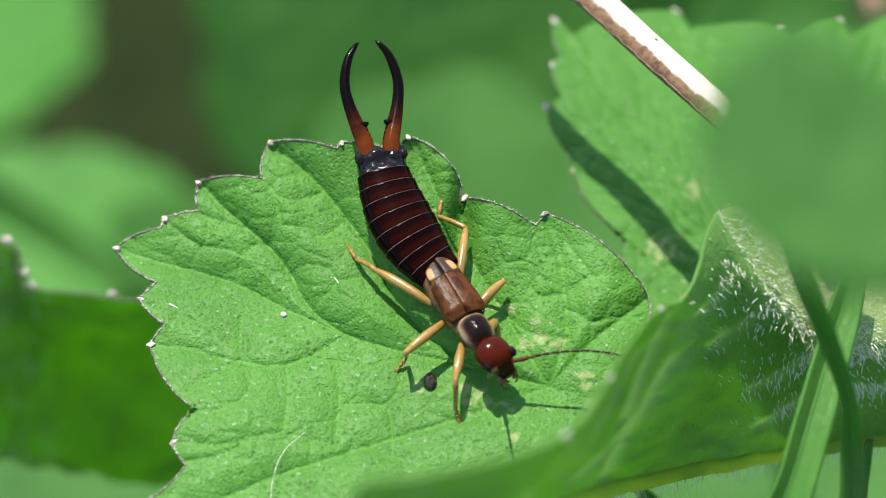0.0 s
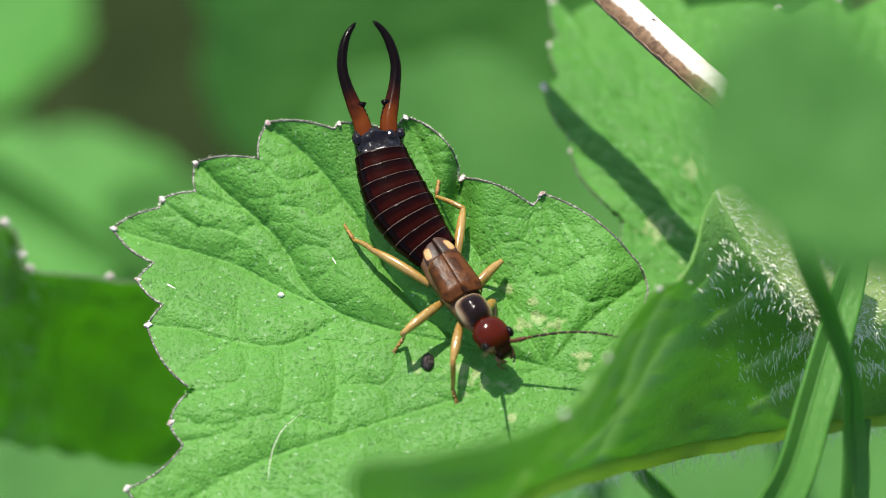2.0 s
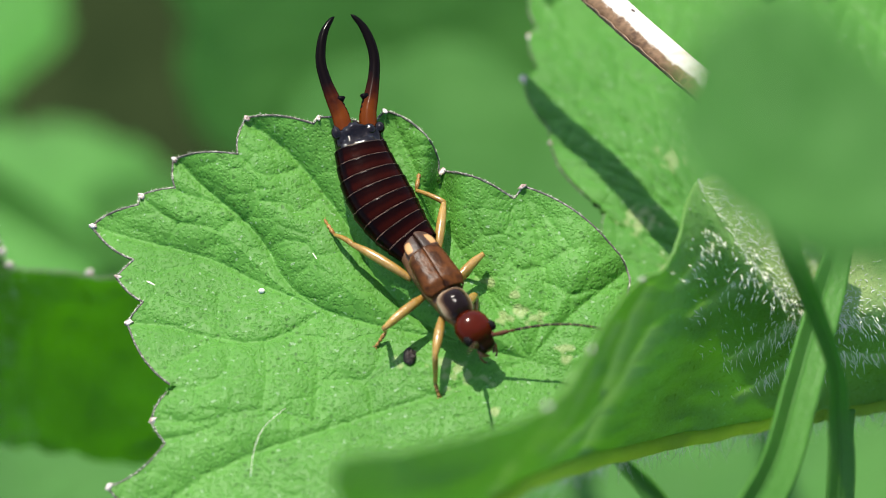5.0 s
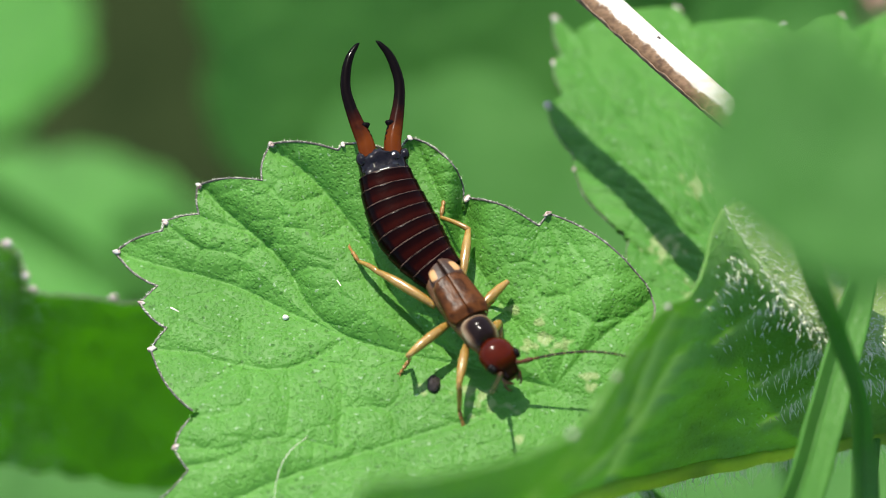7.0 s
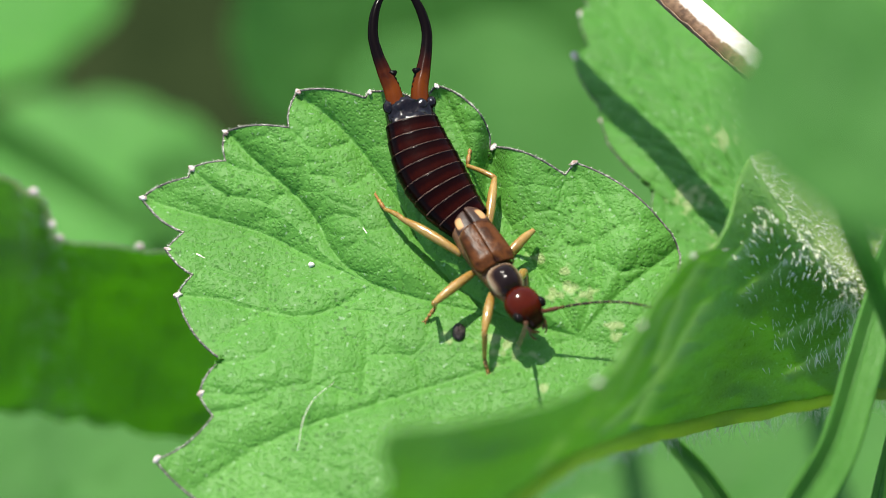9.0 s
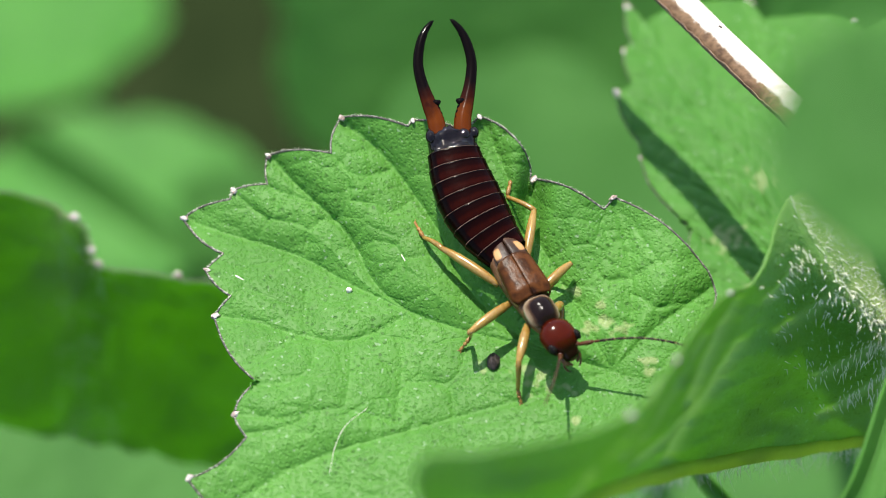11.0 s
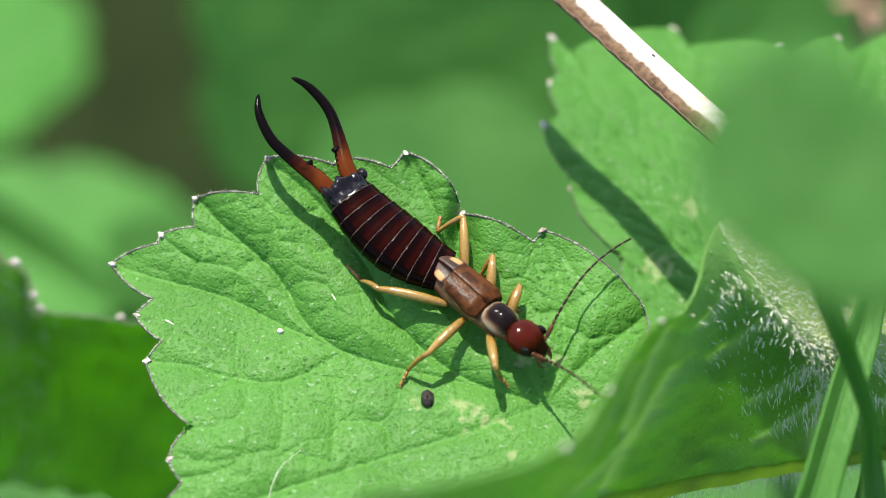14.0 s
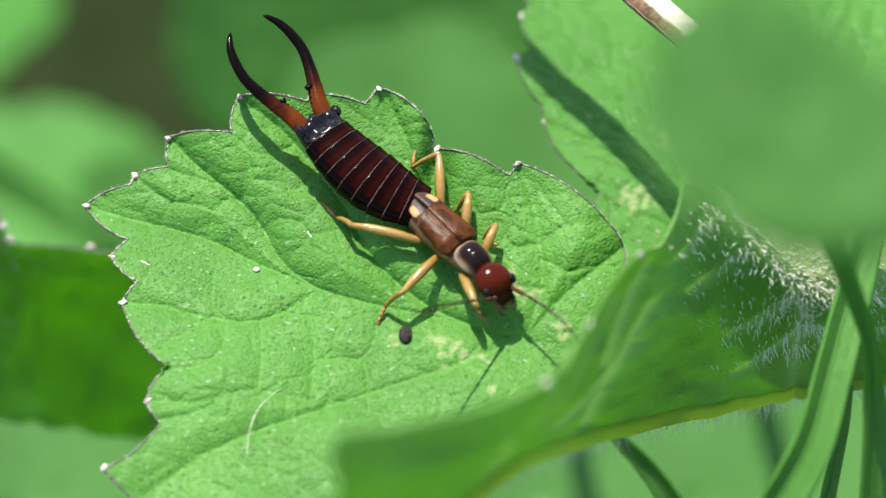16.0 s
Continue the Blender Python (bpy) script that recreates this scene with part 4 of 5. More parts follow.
# thorax: origin at the hind end of the wing cases, head towards +x
part("thorax", loft("thorax", [(-0.3, 0, -0.25, 0.7, 0.5, 0.6), (0.4, 0, -0.3, 0.95, 0.55, 0.7), (1.6, 0, -0.35, 1.0, 0.6, 0.75), (2.8, 0, -0.35, 0.9, 0.55, 0.7), (4.2, 0, -0.3, 0.7, 0.4, 0.6), (5.0, 0, -0.2, 0.45, 0.3, 0.4)], M_THORAX), earwig)


def wing_case(sg):
    v, tone = [], []
    for i in range(29):
        q = i / 28
        w = 0.99 * (0.84 + 0.17 * min(1.0, q * 1.25) ** 0.8) * (1 - 0.20 * (max(0, q - 0.80) / 0.20) ** 2)
        top = 0.50 - 0.16 * max(0, q - 0.8) / 0.2 - 0.05 * (1 - q)
        for a in [0, 0.0015, 0.006, 0.02, 0.045] + [k / 14 for k in range(1, 15)]:
            th = radians(90 - 112 * a)
            c, d = math.cos(th), math.sin(th)
            y = max(0.012, w * abs(c) ** (2 / 3.2))
            z = math.copysign(top * abs(d) ** (2 / 2.6), d) if d > 0 else 0.5 * d
            z -= 0.012 * math.exp(-(y / 0.03) ** 2)
            x = 0.78 + (2.44 - 0.10 * (1 - y / w)) * q + 0.22 * (y / w) ** 2 * (1 - q) ** 3
            v.append((x, sg * y, z))
            tone.append(min(1.0, 0.27 + 0.12 * math.sin(math.pi * min(1, y / w * 1.15)) + 0.24 * (y / w) ** 4 - 0.05 * q + (0.45 if a > 0.74 else 0) + 0.25 * (1 - q) ** 8))
    o = part("wing_case", mesh("wing_case", v, grid_faces(29, 19), M_WING, tone=tone), earwig, "brown leathery wing case")
    thicken(o, 0.05)


def wing_pad(sg):
    v, tone = [], []
    for i in range(16):
        q = i / 15
        w = 0.76 * max(0.0, 1 - ((0.85 - q) / 0.85) ** 2) ** 0.5 if q < 0.85 else 0.76
        for k in range(11):
            a = k / 10
            y = 0.02 + w * a
            z = 0.42 - 0.16 * a ** 3 - 0.14 * (1 - q) ** 2 - 0.04 * (a < 0.05)
            v.append((-0.30 + 1.28 * q, sg * y, z))
            tone.append(min(0.95, 0.18 + 0.70 * math.exp(-((a - 0.74) / 0.23) ** 4) * math.exp(-((q - 0.62) / 0.24) ** 4) + 0.30 * (1 - q) ** 2))
    o = part("wing_pad", mesh("wing_pad", v, grid_faces(16, 11), M_PAD, tone=tone), earwig, "folded wing tip with a cream-yellow spot")
    thicken(o, 0.05)


for sg in (-1, 1):
    wing_case(sg)
    wing_pad(sg)

# pronotum: a rounded shield with a pale flange
v, tone = [], []
for i in range(17):
    s = i / 16
    for k in range(40):
        a = 2 * math.pi * k / 40
        c, d = math.cos(a), math.sin(a)
        ex = 2.9
        rx = 0.80 * abs(c) ** (2 / ex) * (1 if c > 0 else -1)
        ry = 0.74 * abs(d) ** (2 / ex) * (1 if d > 0 else -1)
        if c > 0:
            ry *= 1 - 0.06 * c
        h = 0.40 * (1 - s ** 2.6) - 0.12 * s ** 6 + 0.04 * math.cos(2 * a) * s
        v.append((3.98 + rx * s, ry * s, 0.18 + h))
        tone.append(min(1.0, s * (0.82 + 0.22 * max(0, -c) * abs(c) + 0.17 * abs(d) ** 2) - 0.10 * max(0, c) ** 2))
f = grid_faces(17, 40, True)
pron = part("pronotum", mesh("pronotum", v, f, M_PRON, tone=tone), earwig, "shiny black shield with pale translucent edges")
thicken(pron, 0.05)

# abdomen: core, eight overlapping rings, end plate, forceps
HINGE = (-0.1, 0.0, -0.30)


def bend(me):
    """The abdomen leans sideways and up towards its end; past it the forceps run on straight."""
    by, bz, x0 = 0.055, 0.012, -6.2
    for p in me.vertices:
        x, y, z = p.co / MM
        c = max(x, x0)
        sy, sz = 2 * by * c, 2 * bz * c
        k = 1 / math.sqrt(1 + sy * sy + sz * sz)
        run = (x - c) * k
        p.co = Vector((c + run - sy * y * k - sz * z * k, by * c * c + sy * run + y * k, bz * c * c + sz * run + z * k)) * MM
    me.update()
    return me



abdomen = part("abdomen", bend(loft("abdomen", [(0.9, 0, 0, 0.6, 0.3, 0.5), (0, 0, 0, 0.9, 0.42, 0.7), (-1.5, 0, 0, 1.3, 0.8, 0.85), (-3.5, 0, 0, 1.42, 0.85, 0.85), (-5.0, 0, 0, 1.15, 0.7, 0.7), (-5.6, 0, 0, 0.9, 0.5, 0.5)], M_TERGITE, tone=lambda s, c, d: 0.7)), earwig, at=local(HINGE))
RINGS = [0.50, -0.20, -0.86, -1.54, -2.24, -2.94, -3.62, -4.28, -4.90]
SHAPE_X = [-5.9, -5.0, -4.1, -3.1, -2.1, -1.0, 0.0, 0.8]
SHAPE_W = [1.20, 1.26, 1.44, 1.58, 1.60, 1.45, 1.20, 1.05]


def girth(x):
    return float(np.interp(x, SHAPE_X, SHAPE_W))


for i in range(8):
    a, b = RINGS[i], RINGS[i + 1] - 0.10
    st = []
    for s in [0, 0.1, 0.2, 0.3, 0.4, 0.5, 0.6, 0.7, 0.8, 0.88, 0.93, 0.965, 1.0]:
        x = a + (b - a) * s
        w = 0.94 * girth(x) * (0.985 + 0.035 * s) + (0.012 if s > 0.92 else 0) - (0.035 if s > 0.97 else 0)
        st.append((x, 0, 0, w, w * float(np.interp(x, [-1.8, 0.4], [0.64, 0.44])) + 0.02 * s, w * 0.60))
    # Pale hind edge of each ring, with its line glint painted in.
    ring = loft("tergite", st, M_TERGITE, 48, 2.2, (-60, 240), tone=lambda s, c, d: (1.0 if s > 0.96 else 0.86 if s > 0.85 else 0.30 + 0.25 * s + 0.35 * (abs(c) > 0.8) - 0.28 * math.exp(-((s - 0.35) / 0.2) ** 2)))
    o = part("tergite", bend(ring), abdomen)
    thicken(o, 0.05)
st = []
for s in np.linspace(0, 1, 12):
    x = -4.80 - 1.0 * s
    w = 1.17 * (1 - 0.04 * s) if s < 0.9 else 1.17 * (0.96 - 2.2 * (s - 0.9))
    st.append((x, 0, 0, w, 0.76 - 0.10 * s - (0.14 if s > 0.95 else 0) + 0.05 * math.sin(s * 9), 0.66 - 0.1 * s))
plate = loft("end_plate", st, M_LAST, 48, 2.7)
for p in plate.vertices:
    q = p.co / MM
    p.co *= 1 + 0.07 * noise.noise((q.x * 2.2, q.y * 1.9, q.z * 1.9)) + 0.035 * noise.noise((q.x * 5, q.y * 5, q.z * 5)) if q.x < -4.95 else 1
part("end_plate", bend(plate), abdomen, "black glossy wrinkled last abdominal plate")
for sg in (-1, 1):
    part("end_knob", bend(blob("end_knob", (-5.66, sg * 1.05, 0.36), (0.27, 0.24, 0.25), M_LAST, 8, 12)), abdomen)
    part("end_knob", bend(blob("end_knob", (-5.60, sg * 0.52, 0.52), (0.26, 0.30, 0.19), M_LAST, 8, 12)), abdomen)
part("pygidium", bend(blob("pygidium", (-5.85, 0, 0.05), (0.3, 0.22, 0.22), M_LAST, 8, 12)), abdomen)


def pincer(sg):
    """One arm of the forceps: broad toothed base, long bowed tip."""
    u = [0, 0.15, 0.29, 0.46, 0.62, 0.77, 0.89, 0.97, 1.0]
    off = [0.58, 0.67, 0.91, 1.17, 1.30, 1.18, 0.93, 0.60, 0.41]
    path = catmull([(-5.55 - 5.95 * a, sg * b, 0.02 + 0.25 * a * a) for a, b in zip(u, off)], 60)
    v, f, tn = tube_data(path, [0.43, 0.42, 0.39, 0.34, 0.285, 0.26, 0.245, 0.23, 0.20, 0.15, 0.10, 0.02], 18, 0.9)
    # inner flange with a blunt tooth at its end and small notches along it
    edge = [(-5.75, 0.30), (-6.0, 0.26), (-6.25, 0.29), (-6.5, 0.32), (-6.75, 0.38), (-7.0, 0.46), (-7.2, 0.52)]
    for x, y in edge:
        a, b, c = tube_data([(x, sg * (y + 0.30), 0.10), (x, sg * (y + 0.05), 0.12), (x - 0.02, sg * (y - 0.04), 0.13)], [0.21, 0.17, 0.06], 8, 0.8, len(v))
        v, f, tn = v + a, f + b, tn + [0.75] * len(a)
    a, b, c = tube_data([(-7.28, sg * 0.80, 0.14), (-7.30, sg * 0.50, 0.18), (-7.38, sg * 0.40, 0.2)], [0.20, 0.15, 0.06], 8, 1.0, len(v))
    return part("pincer", bend(mesh("pincer", v + a, f + b, M_FORCEPS, tone=tn + [0.8] * len(a))), abdomen, "curved pincer arm, orange-brown at the base and black towards the tip")


pincer_right, pincer_left = pincer(-1), pincer(1)

# head: origin at the neck
NECK = (4.78, 0.0, 0.08)
head = part("head", loft("head", [(-0.15, 0, 0, 0.34, 0.30, 0.3), (0.0, 0, 0, 0.52, 0.40, 0.4), (0.12, 0, 0, 0.68, 0.50, 0.48), (0.3, 0, 0, 0.80, 0.57, 0.52), (0.55, 0, 0, 0.85, 0.60, 0.55), (0.9, 0, 0, 0.85, 0.58, 0.55), (1.14, 0, -0.02, 0.77, 0.52, 0.5), (1.31, 0, -0.04, 0.66, 0.44, 0.46), (1.46, 0, -0.07, 0.55, 0.36, 0.42), (1.50, 0, -0.08, 0.49, 0.31, 0.4), (1.68, 0, -0.12, 0.43, 0.27, 0.36), (1.84, 0, -0.17, 0.37, 0.20, 0.3), (1.90, 0, -0.19, 0.26, 0.10, 0.2)], M_HEAD, 32, 2.15), earwig, "shiny red-brown head", at=local(NECK))
for sg in (-1, 1):
    part("eye", blob("eye", (1.10, sg * 0.70, 0.20), (0.28, 0.19, 0.25), M_EYE, 9, 12), head, "black compound eye")
    part("antenna_socket", blob("antenna_socket", (1.44, sg * 0.48, 0.05), (0.15, 0.14, 0.13), M_MOUTH, 7, 10), head)
    part("mandible", tube("mandible", catmull([(1.58, sg * 0.38, -0.28), (1.86, sg * 0.36, -0.36), (2.06, sg * 0.12, -0.42)], 8), [0.15, 0.13, 0.05], M_MOUTH, 8), head)
    part("palp", tube("palp", catmull([(1.6, sg * 0.3, -0.40), (1.86, sg * 0.46, -0.55), (2.08, sg * 0.38, -0.75), (2.16, sg * 0.25, -0.85)], 14), [0.06, 0.055, 0.055, 0.035], M_MOUTH, 7), head, "slender amber palp")
part("labrum", blob("labrum", (1.76, 0, -0.22), (0.22, 0.3, 0.14), M_MOUTH, 7, 10), head)


def antenna(sg, curve):
    """Fourteen joints strung along a slightly bowed line, from the socket towards +x."""
    pts, rad, tn = [], [], []
    lens = [0.75, 0.25] + [0.36, 0.40] + [0.46] * 10
    total, x = sum(lens), 0.0
    for i, ln in enumerate(lens):
        for q, w in ((0.0, 0.55), (0.12, 0.85), (0.7, 1.05), (0.93, 0.85), (0.99, 0.5)):
            u = (x + ln * q) / total
            pts.append((x + ln * q, sg * curve[0] * u ** 3, curve[1] * math.sin(u * math.pi) - curve[2] * u * u))
            rad.append((0.11 if i == 0 else 0.074 - 0.026 * u) * w)
            tn += [0.05 if i < 2 else 0.95 if q > 0.8 or q == 0 else 0.35] * 8
        x += ln
    v, f, _ = tube_data(pts, rad, 8)
    return part("antenna", mesh("antenna", v, f, M_ANT, tone=tn), head, "thin brown jointed antenna", at=local((1.50, sg * 0.50, 0.05)))


antenna_right = antenna(-1, (0.3, 0.2, 0.3))
antenna_left = antenna(1, (-1.25, 0.3, 0.5))


# legs: hip on the thorax; femur and shin keyed so that the feet stay put
def leg(name, hip, upper, lower, toe, first, last):
    """hip in thorax space; lengths of femur, shin and tarsus; knee, ankle and toe in the first and the last stance."""
    fe = part("leg", tube("leg", catmull([(0, 0, 0), (upper * 0.35, 0, 0.10), (upper * 0.75, 0, 0.10), (upper, 0, 0)], 18), [0.15, 0.21, 0.235, 0.22, 0.17, 0.13], M_LEG, 12), earwig, "amber %s leg" % name)
    sh = part("shin", tube("shin", catmull([(-0.07, 0, -0.02), (lower * 0.12, 0, 0.07), (lower * 0.5, 0, 0.10), (lower, 0, 0)], 16), [0.12, 0.14, 0.13, 0.115, 0.095], M_LEG, 10), fe)
    pts, rad = [], []
    for s0, s1, r in ((0.0, 0.42, 0.105), (0.42, 0.6, 0.105), (0.6, 1.0, 0.08)):
        for q, w in ((0.0, 0.6), (0.5, 1.0), (0.85, 1.0), (0.98, 0.6)):
            pts.append((toe * (s0 + (s1 - s0) * q), 0, 0))
            rad.append(r * w)
    v, f, _ = tube_data(pts, rad, 8)
    for sg in (-1, 1):
        a, b, _ = tube_data([(toe * 0.97, 0, 0), (toe + 0.06, sg * 0.09, 0.03), (toe + 0.10, sg * 0.15, -0.05)], [0.035, 0.028, 0.01], 5, 1.0, len(v))
        v, f = v + a, f + b
    ft = part("tarsus", mesh("tarsus", v, f, M_TARSUS), fe)
    return fe, sh, ft, hip, upper, lower, first, last


legs = [
    leg("front", (4.0, -0.70, -0.55), 2.1, 1.55, 0.65, ((0.57, -8.59, 1.70), (0.57, -9.17, 0.28), (0.73, -9.64, -0.09)), ((2.40, -6.90, 2.57), (2.68, -6.67, 0.61), (3.09, -6.91, 0.29))),
    leg("middle", (2.6, -0.85, -0.6), 2.55, 1.6, 0.8, ((-1.72, -7.02, 1.60), (-1.70, -6.40, 0.35), (-2.10, -6.82, -0.02)), ((-0.55, -6.07, 1.60), (-1.50, -6.10, 0.25), (-1.91, -6.85, -0.08))),
    leg("hind", (1.5, -0.95, -0.6), 3.35, 1.5, 1.15, ((-3.22, -2.50, 1.92), (-4.06, -1.48, 1.24), (-4.55, -0.45, 1.05)), ((-2.95, -2.70, 1.98), (-3.70, -1.69, 1.18), (-4.34, -0.83, 1.08))),
    leg("hind", (0.9, 0.75, -0.6), 2.85, 1.55, 1.45, ((1.17, -0.33, 2.10), (-0.21, 0.55, 1.90), (0.03, 2.06, 2.09)), ((0.80, 0.73, 2.60), (-0.16, 0.59, 1.88), (0.10, 2.06, 2.10))),
    leg("middle", (2.6, 0.70, -0.6), 2.1, 1.3, 0.7, ((2.58, -3.27, 1.50), (2.10, -3.60, 0.85), (1.80, -3.75, 0.60)), ((2.12, -0.79, 1.99), (1.86, -1.65, 1.39), (1.52, -1.81, 0.81))),
    leg("front", (4.0, 0.55, -0.55), 1.7, 1.2, 0.7, ((2.31, -5.23, 1.10), (2.52, -5.84, 0.50), (2.78, -6.49, 0.15)), ((3.48, -3.12, 1.96), (3.12, -3.06, 1.23), (3.80, -3.35, 0.98))),
]

# ---------------------------------------------------------------- what moves
# seconds; hind end of the wing cases; heading of thorax; abdomen's and head's turn against it; abdomen's lift; share of the last stance
STANCE = [
    (0.0, (-0.34, -2.72, 2.55), -62.0, 16.5, 12.0, 9.1, 0.0),
    (2.0, (-0.34, -2.72, 2.55), -62.0, 16.5, 12.0, 9.1, 0.0),
    (6.0, (-0.34, -2.72, 2.55), -62.0, 16.5, 12.0, 9.1, 0.0),
    (11.3, (-0.32, -2.72, 2.55), -62.0, 16.5, 12.0, 9.1, 0.0),
    (11.6, (-0.37, -2.75, 2.55), -61.5, 17.6, 6.0, 9.1, 0.0),
    (12.0, (-0.37, -2.75, 2.55), -61.0, 19.2, -6.0, 9.1, 0.1),
    (12.5, (-0.26, -2.65, 2.55), -60.0, 20.3, -4.0, 9.1, 0.15),
    (13.0, (-0.18, -2.49, 2.55), -59.5, 21.3, -3.0, 9.1, 0.2),
    (13.25, (-0.16, -2.40, 2.55), -59.0, 22.4, -3.0, 8.1, 0.3),
    (13.5, (-0.03, -2.14, 2.55), -56.0, 23.6, 0.0, 7.5, 0.5),
    (13.75, (-0.03, -1.95, 2.55), -50.0, 20.8, 8.0, 7.5, 0.75),
    (14.0, (0.00, -1.79, 2.55), -46.0, 24.9, 14.0, 7.5, 1.0),
    (14.5, (0.00, -1.79, 2.55), -46.0, 24.9, 12.0, 7.5, 1.0),
    (15.0, (0.00, -1.82, 2.55), -46.0, 24.9, 5.0, 7.5, 1.0),
    (15.5, (0.00, -1.82, 2.55), -48.0, 26.8, 3.0, 7.5, 1.0),
    (16.0, (0.00, -1.85, 2.55), -50.0, 28.7, -4.0, 7.5, 1.0),
]
# seconds; heading and rise of the left and of the right antenna, in the world
FEELERS = [
    (0.0, 6, 8, -92, 58), (1.0, 6, 8, -90, 60), (2.0, 5, 8, -94, 58), (3.0, 6, 8, -91, 56), (4.0, 6, 8, -92, 58), (6.3, 5, 8, -92, 54), (7.0, 6, 8, -93, 52), (8.0, 6, 8, -91, 54), (9.0, 5, 8, -92, 50),
    (11.3, 3, 8, -94, 34), (11.5, -14, 12, -92, 12), (11.8, -32, 10, -108, 8), (12.0, -32, 10, -124, 6), (12.3, -12, 10, -112, 8), (12.5, 0, 12, -106, 10), (12.8, 2, 12, -112, 8), (13.0, -6, 12, -140, 20), (13.15, -10, 12, -150, 10),
    (13.3, 50, 14, -148, 8), (13.5, 30, 12, -95, 8), (13.7, 6, 12, -82, 8), (13.85, 50, 12, -70, 14), (14.0, 62, 14, -52, 30), (14.2, 20, 14, -52, 14), (14.5, -1, 12, -84, 10), (14.7, 18, 12, -78, 12), (15.0, -32, 10, -104, 8),
    (15.3, -40, 10, -110, 10), (15.5, -42, 10, -124, 10), (15.7, -20, 12, -128, 14), (16.0, -44, 10, -136, 40),
]

# seconds; how far each arm of the forceps has opened
FORCEPS = [(0.0, 0.0), (11.3, 0.0), (12.0, 2.0), (12.5, 3.0), (13.3, 4.2), (14.0, 5.2), (16.0, 5.2)]


def stance(t):
    for a, b in zip(STANCE[:-1], STANCE[1:]):
        if t <= b[0]:
            s = (t - a[0]) / (b[0] - a[0])
            return [np.asarray(p, float) * (1 - s) + np.asarray(q, float) * s for p, q in zip(a[1:], b[1:])]
    return [np.asarray(p, float) for p in STANCE[-1][1:]]


def body_pose(t):
    w, yaw, *_ = stance(t)
    return Matrix.Translation(Vector(w) * MM) @ pose(0, 0, 0, 0, 3.5, float(yaw))


def head_pose(t):
    return local(NECK) @ pose(0, 0, 0, 0, 9, float(stance(t)[3]))


def bone(origin, tip, up):
    x = (tip - origin).normalized()
    y = up.cross(x).normalized()
    z = x.cross(y)
    m = Matrix((x, y, z)).transposed().to_4x4()
    m.translation = origin
    return m


def two_bones(hip, ankle, hint, a, b):
    """Where the knee stands, between hip and ankle, on the side of hint."""
    d = ankle - hip
    ln = min(d.length, (a + b) * 0.995)
    u = d.normalized()
    along = (a * a - b * b + ln * ln) / (2 * ln)
    out = math.sqrt(max(0.0, a * a - along * along))
    side = hint - hip
    side = (side - u * side.dot(u)).normalized()
    return hip + u * along + side * out


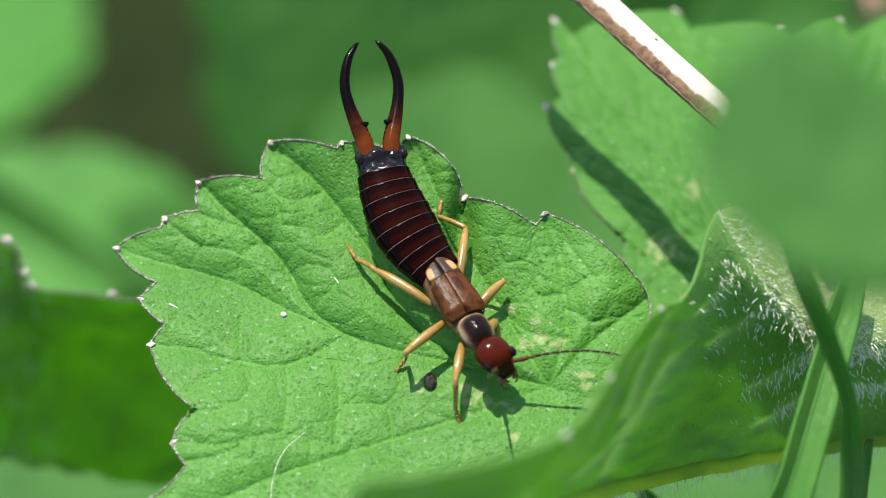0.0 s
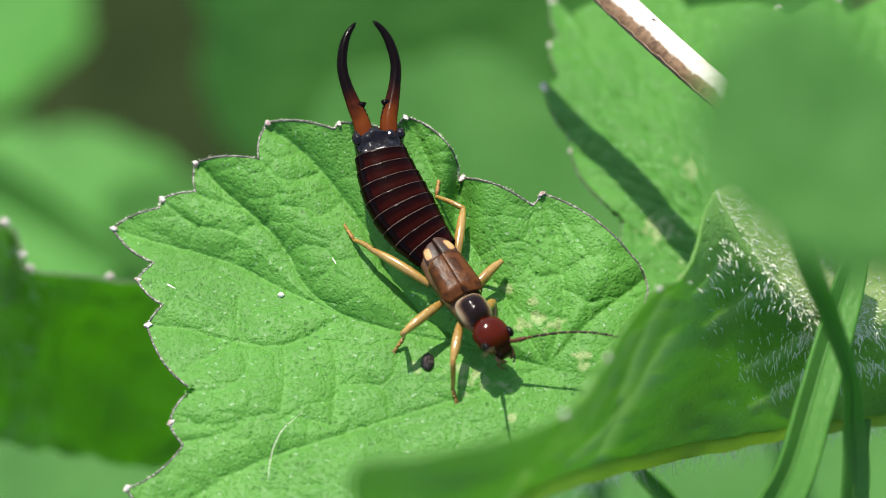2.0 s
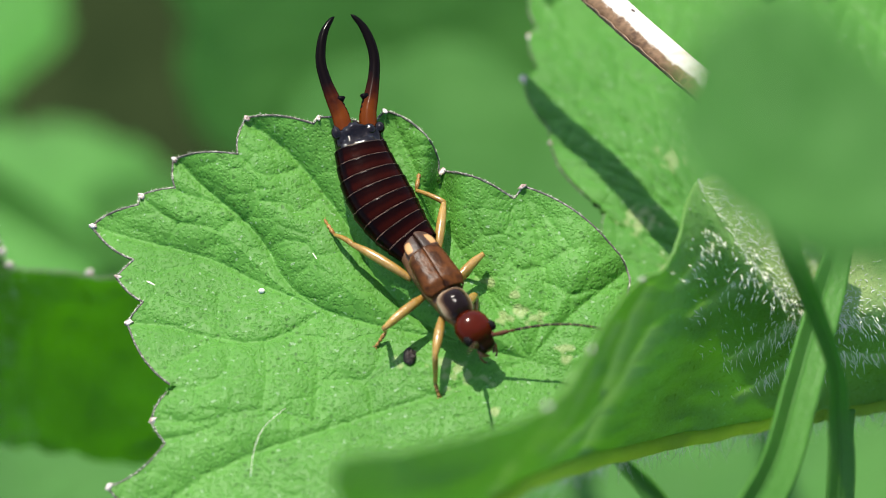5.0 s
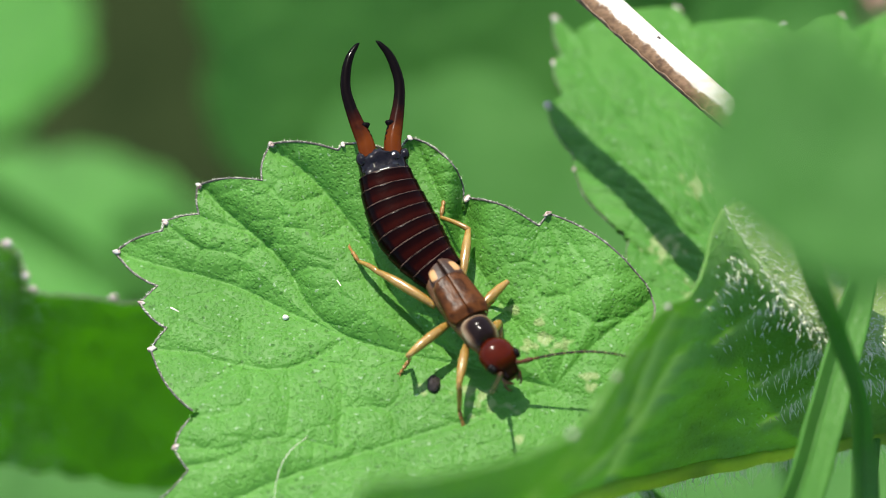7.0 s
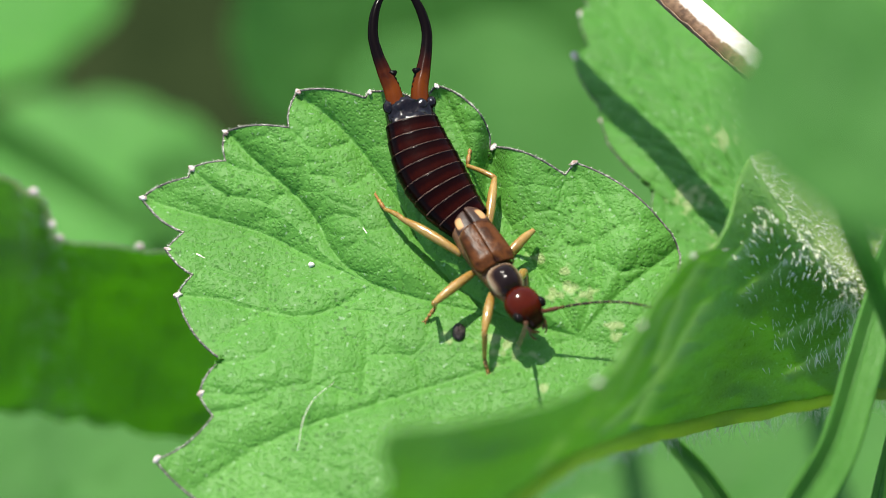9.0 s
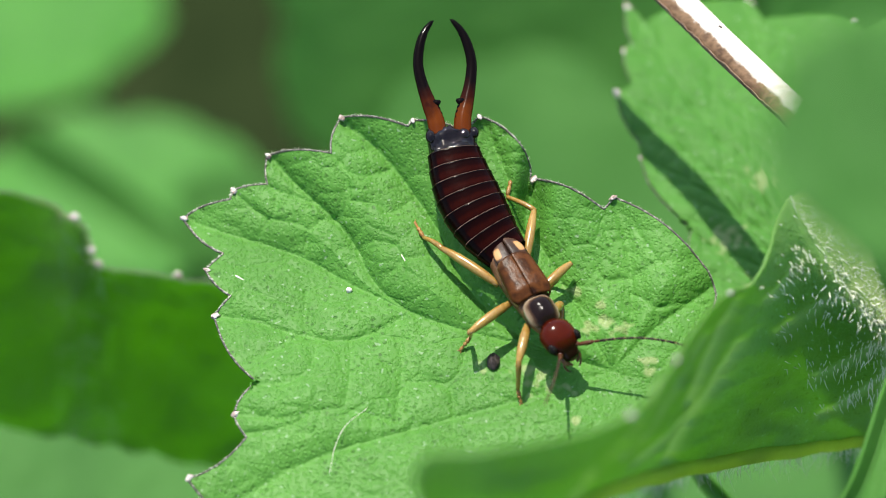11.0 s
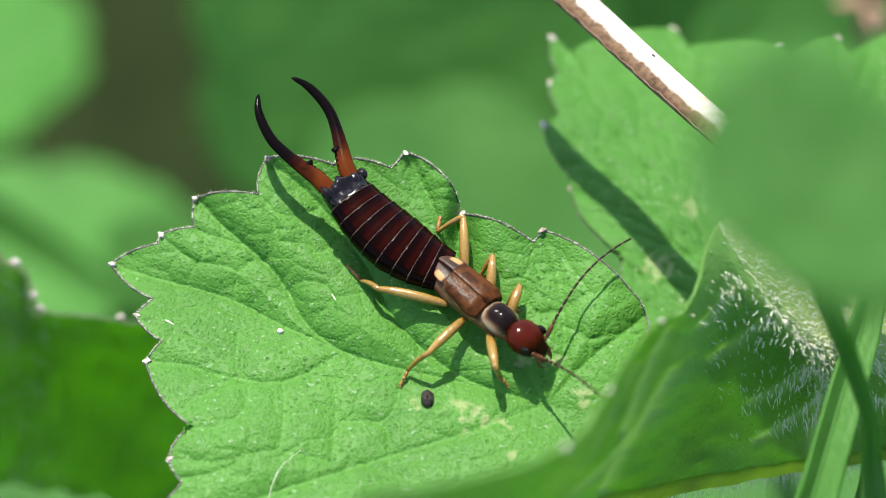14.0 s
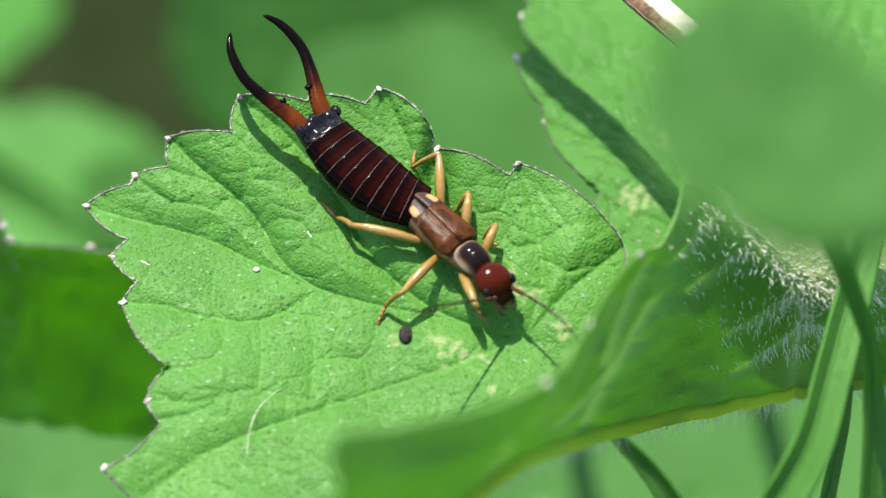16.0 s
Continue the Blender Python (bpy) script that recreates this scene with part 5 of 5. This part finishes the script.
def motions():
    times = [r[0] for r in STANCE]
    walk(earwig, [(t, body_pose(t)) for t in times])
    walk(abdomen, [(t, local(HINGE) @ pose(0, 0, 0, 0, float(stance(t)[4]), float(stance(t)[2]))) for t in times])
    walk(head, [(t, head_pose(t)) for t in times])
    for fe, sh, ft, hip, a, b, first, last in legs:
        upper, lower, toes = [], [], []
        for t in times:
            into = body_pose(t).inverted()
            q = float(stance(t)[5])
            step = Vector((0, 0, 1.0 * math.sin(math.pi * q)))
            hint, ankle, toe = [into @ ((Vector(p0).lerp(Vector(p1), q) + step) * MM) for p0, p1 in zip(first, last)]
            h = Vector(hip) * MM
            knee = two_bones(h, ankle, hint, a * MM, b * MM)
            end = knee + (ankle - knee).normalized() * b * MM
            fm = bone(h, knee, Vector((0, 0, 1)))
            upper.append((t, fm))
            lower.append((t, fm.inverted() @ bone(knee, end, Vector((0.02, 0.02, 1)))))
            toes.append((t, fm.inverted() @ bone(end, toe, Vector((0.02, 0.02, 1)))))
        walk(fe, upper)
        walk(sh, lower)
        walk(ft, toes)
    for ob, sg in ((pincer_left, 1), (pincer_right, -1)):
        hold = Vector((-5.4, sg * 0.6 + 1.65, 0.4)) * MM
        walk(ob, [(t, Matrix.Translation(hold) @ pose(0, 0, 0, 0, -4.7, -2.8 - sg * turn * (1.4 if sg < 0 else 0.4)) @ Matrix.Translation(-hold)) for t, turn in FORCEPS])
    for ob, sg, i in ((antenna_left, 1, 1), (antenna_right, -1, 3)):
        rows = []
        for r in FEELERS:
            hw = (body_pose(r[0]) @ head_pose(r[0])).to_3x3()
            turn = hw.inverted() @ pose(0, 0, 0, 0, -r[i + 1], r[i]).to_3x3()
            m = turn.to_4x4()
            m.translation = Vector((1.50, sg * 0.50, 0.05)) * MM
            rows.append((r[0], m))
        walk(ob, rows)
    sway(left_leaf, [(0, (0.00, 0.00, 0.00)), (0.5, (-0.03, -0.22, -0.15)), (1.5, (0.00, -0.09, -0.06)), (4, (0.03, -0.07, -0.05)), (6.3, (0.03, 0.04, 0.03)), (9, (0.03, -0.09, -0.06)), (11.3, (-0.03, -0.59, -0.41)), (12, (-0.03, -1.01, -0.71)), (12.5, (-0.03, -1.27, -0.89)), (13, (0.21, -1.32, -0.92)), (13.5, (0.19, -0.88, -0.61)), (14, (0.64, -0.29, -0.20)), (14.5, (0.13, -0.07, -0.05)), (15, (0.27, 0.09, 0.06)), (15.5, (0.54, 0.29, 0.20)), (16, (0.40, 0.22, 0.15))])
    sway(near_leaf, [(0, (0.00, 0.00, 0.00)), (13.0, (0.00, 0.00, 0.00)), (14.0, (-0.11, -0.00, -0.00)), (15.0, (-0.16, -0.09, -0.06)), (15.5, (-0.54, -0.22, -0.15)), (16, (-0.80, -0.31, -0.22))])
    sway(side_leaf, [(0, (0.00, 0.00, 0.00)), (4, (0.00, 0.00, 0.00)), (6.5, (-0.05, 0.04, 0.03)), (9, (-0.08, -0.02, -0.02)), (11.5, (-0.11, -0.11, -0.08)), (12.5, (-0.11, -0.20, -0.14)), (13, (0.11, -0.26, -0.18)), (13.5, (-0.21, -0.26, -0.18)), (14, (-0.05, -0.07, -0.05)), (15, (0.00, -0.15, -0.11)), (16, (-0.08, -0.09, -0.06))])
    for ob in (grass_a, grass_b):
        sway(ob, [(0, (0.0, 0.0, 0.0)), (3.5, (0.30, 0.0, 0.0)), (7, (0.20, 0.0, 0.0)), (9, (0.75, 0.0, 0.0)), (12.5, (0.80, 0.0, 0.0)), (14.5, (1.1, 0.0, 0.0)), (16, (1.9, 0.0, 0.0))])
    sway(stalk, [(0, (0.0, 0.0, 0.0)), (7, (0.0, 0.0, 0.0)), (9, (-0.2, 0.0, 0.0)), (12.5, (-0.6, 0.0, 0.0)), (14.5, (0.2, 0.0, 0.0)), (16, (0.9, 0.0, 0.0))])
    sway(curl_leaf, [(0, (0.00, 0.00, 0.00)), (4, (0.03, 0.04, 0.03)), (11.3, (0.13, 0.15, 0.11)), (13, (0.16, 0.18, 0.12)), (13.5, (0.00, 0.00, 0.00)), (14, (0.08, 0.18, 0.12)), (15, (0.16, 0.07, 0.05)), (16, (0.11, 0.11, 0.08))])


def sway(ob, rows):
    base = ob.matrix_basis.copy()
    walk(ob, [(t, Matrix.Translation(Vector(d) * MM) @ base) for t, d in rows])


motions()
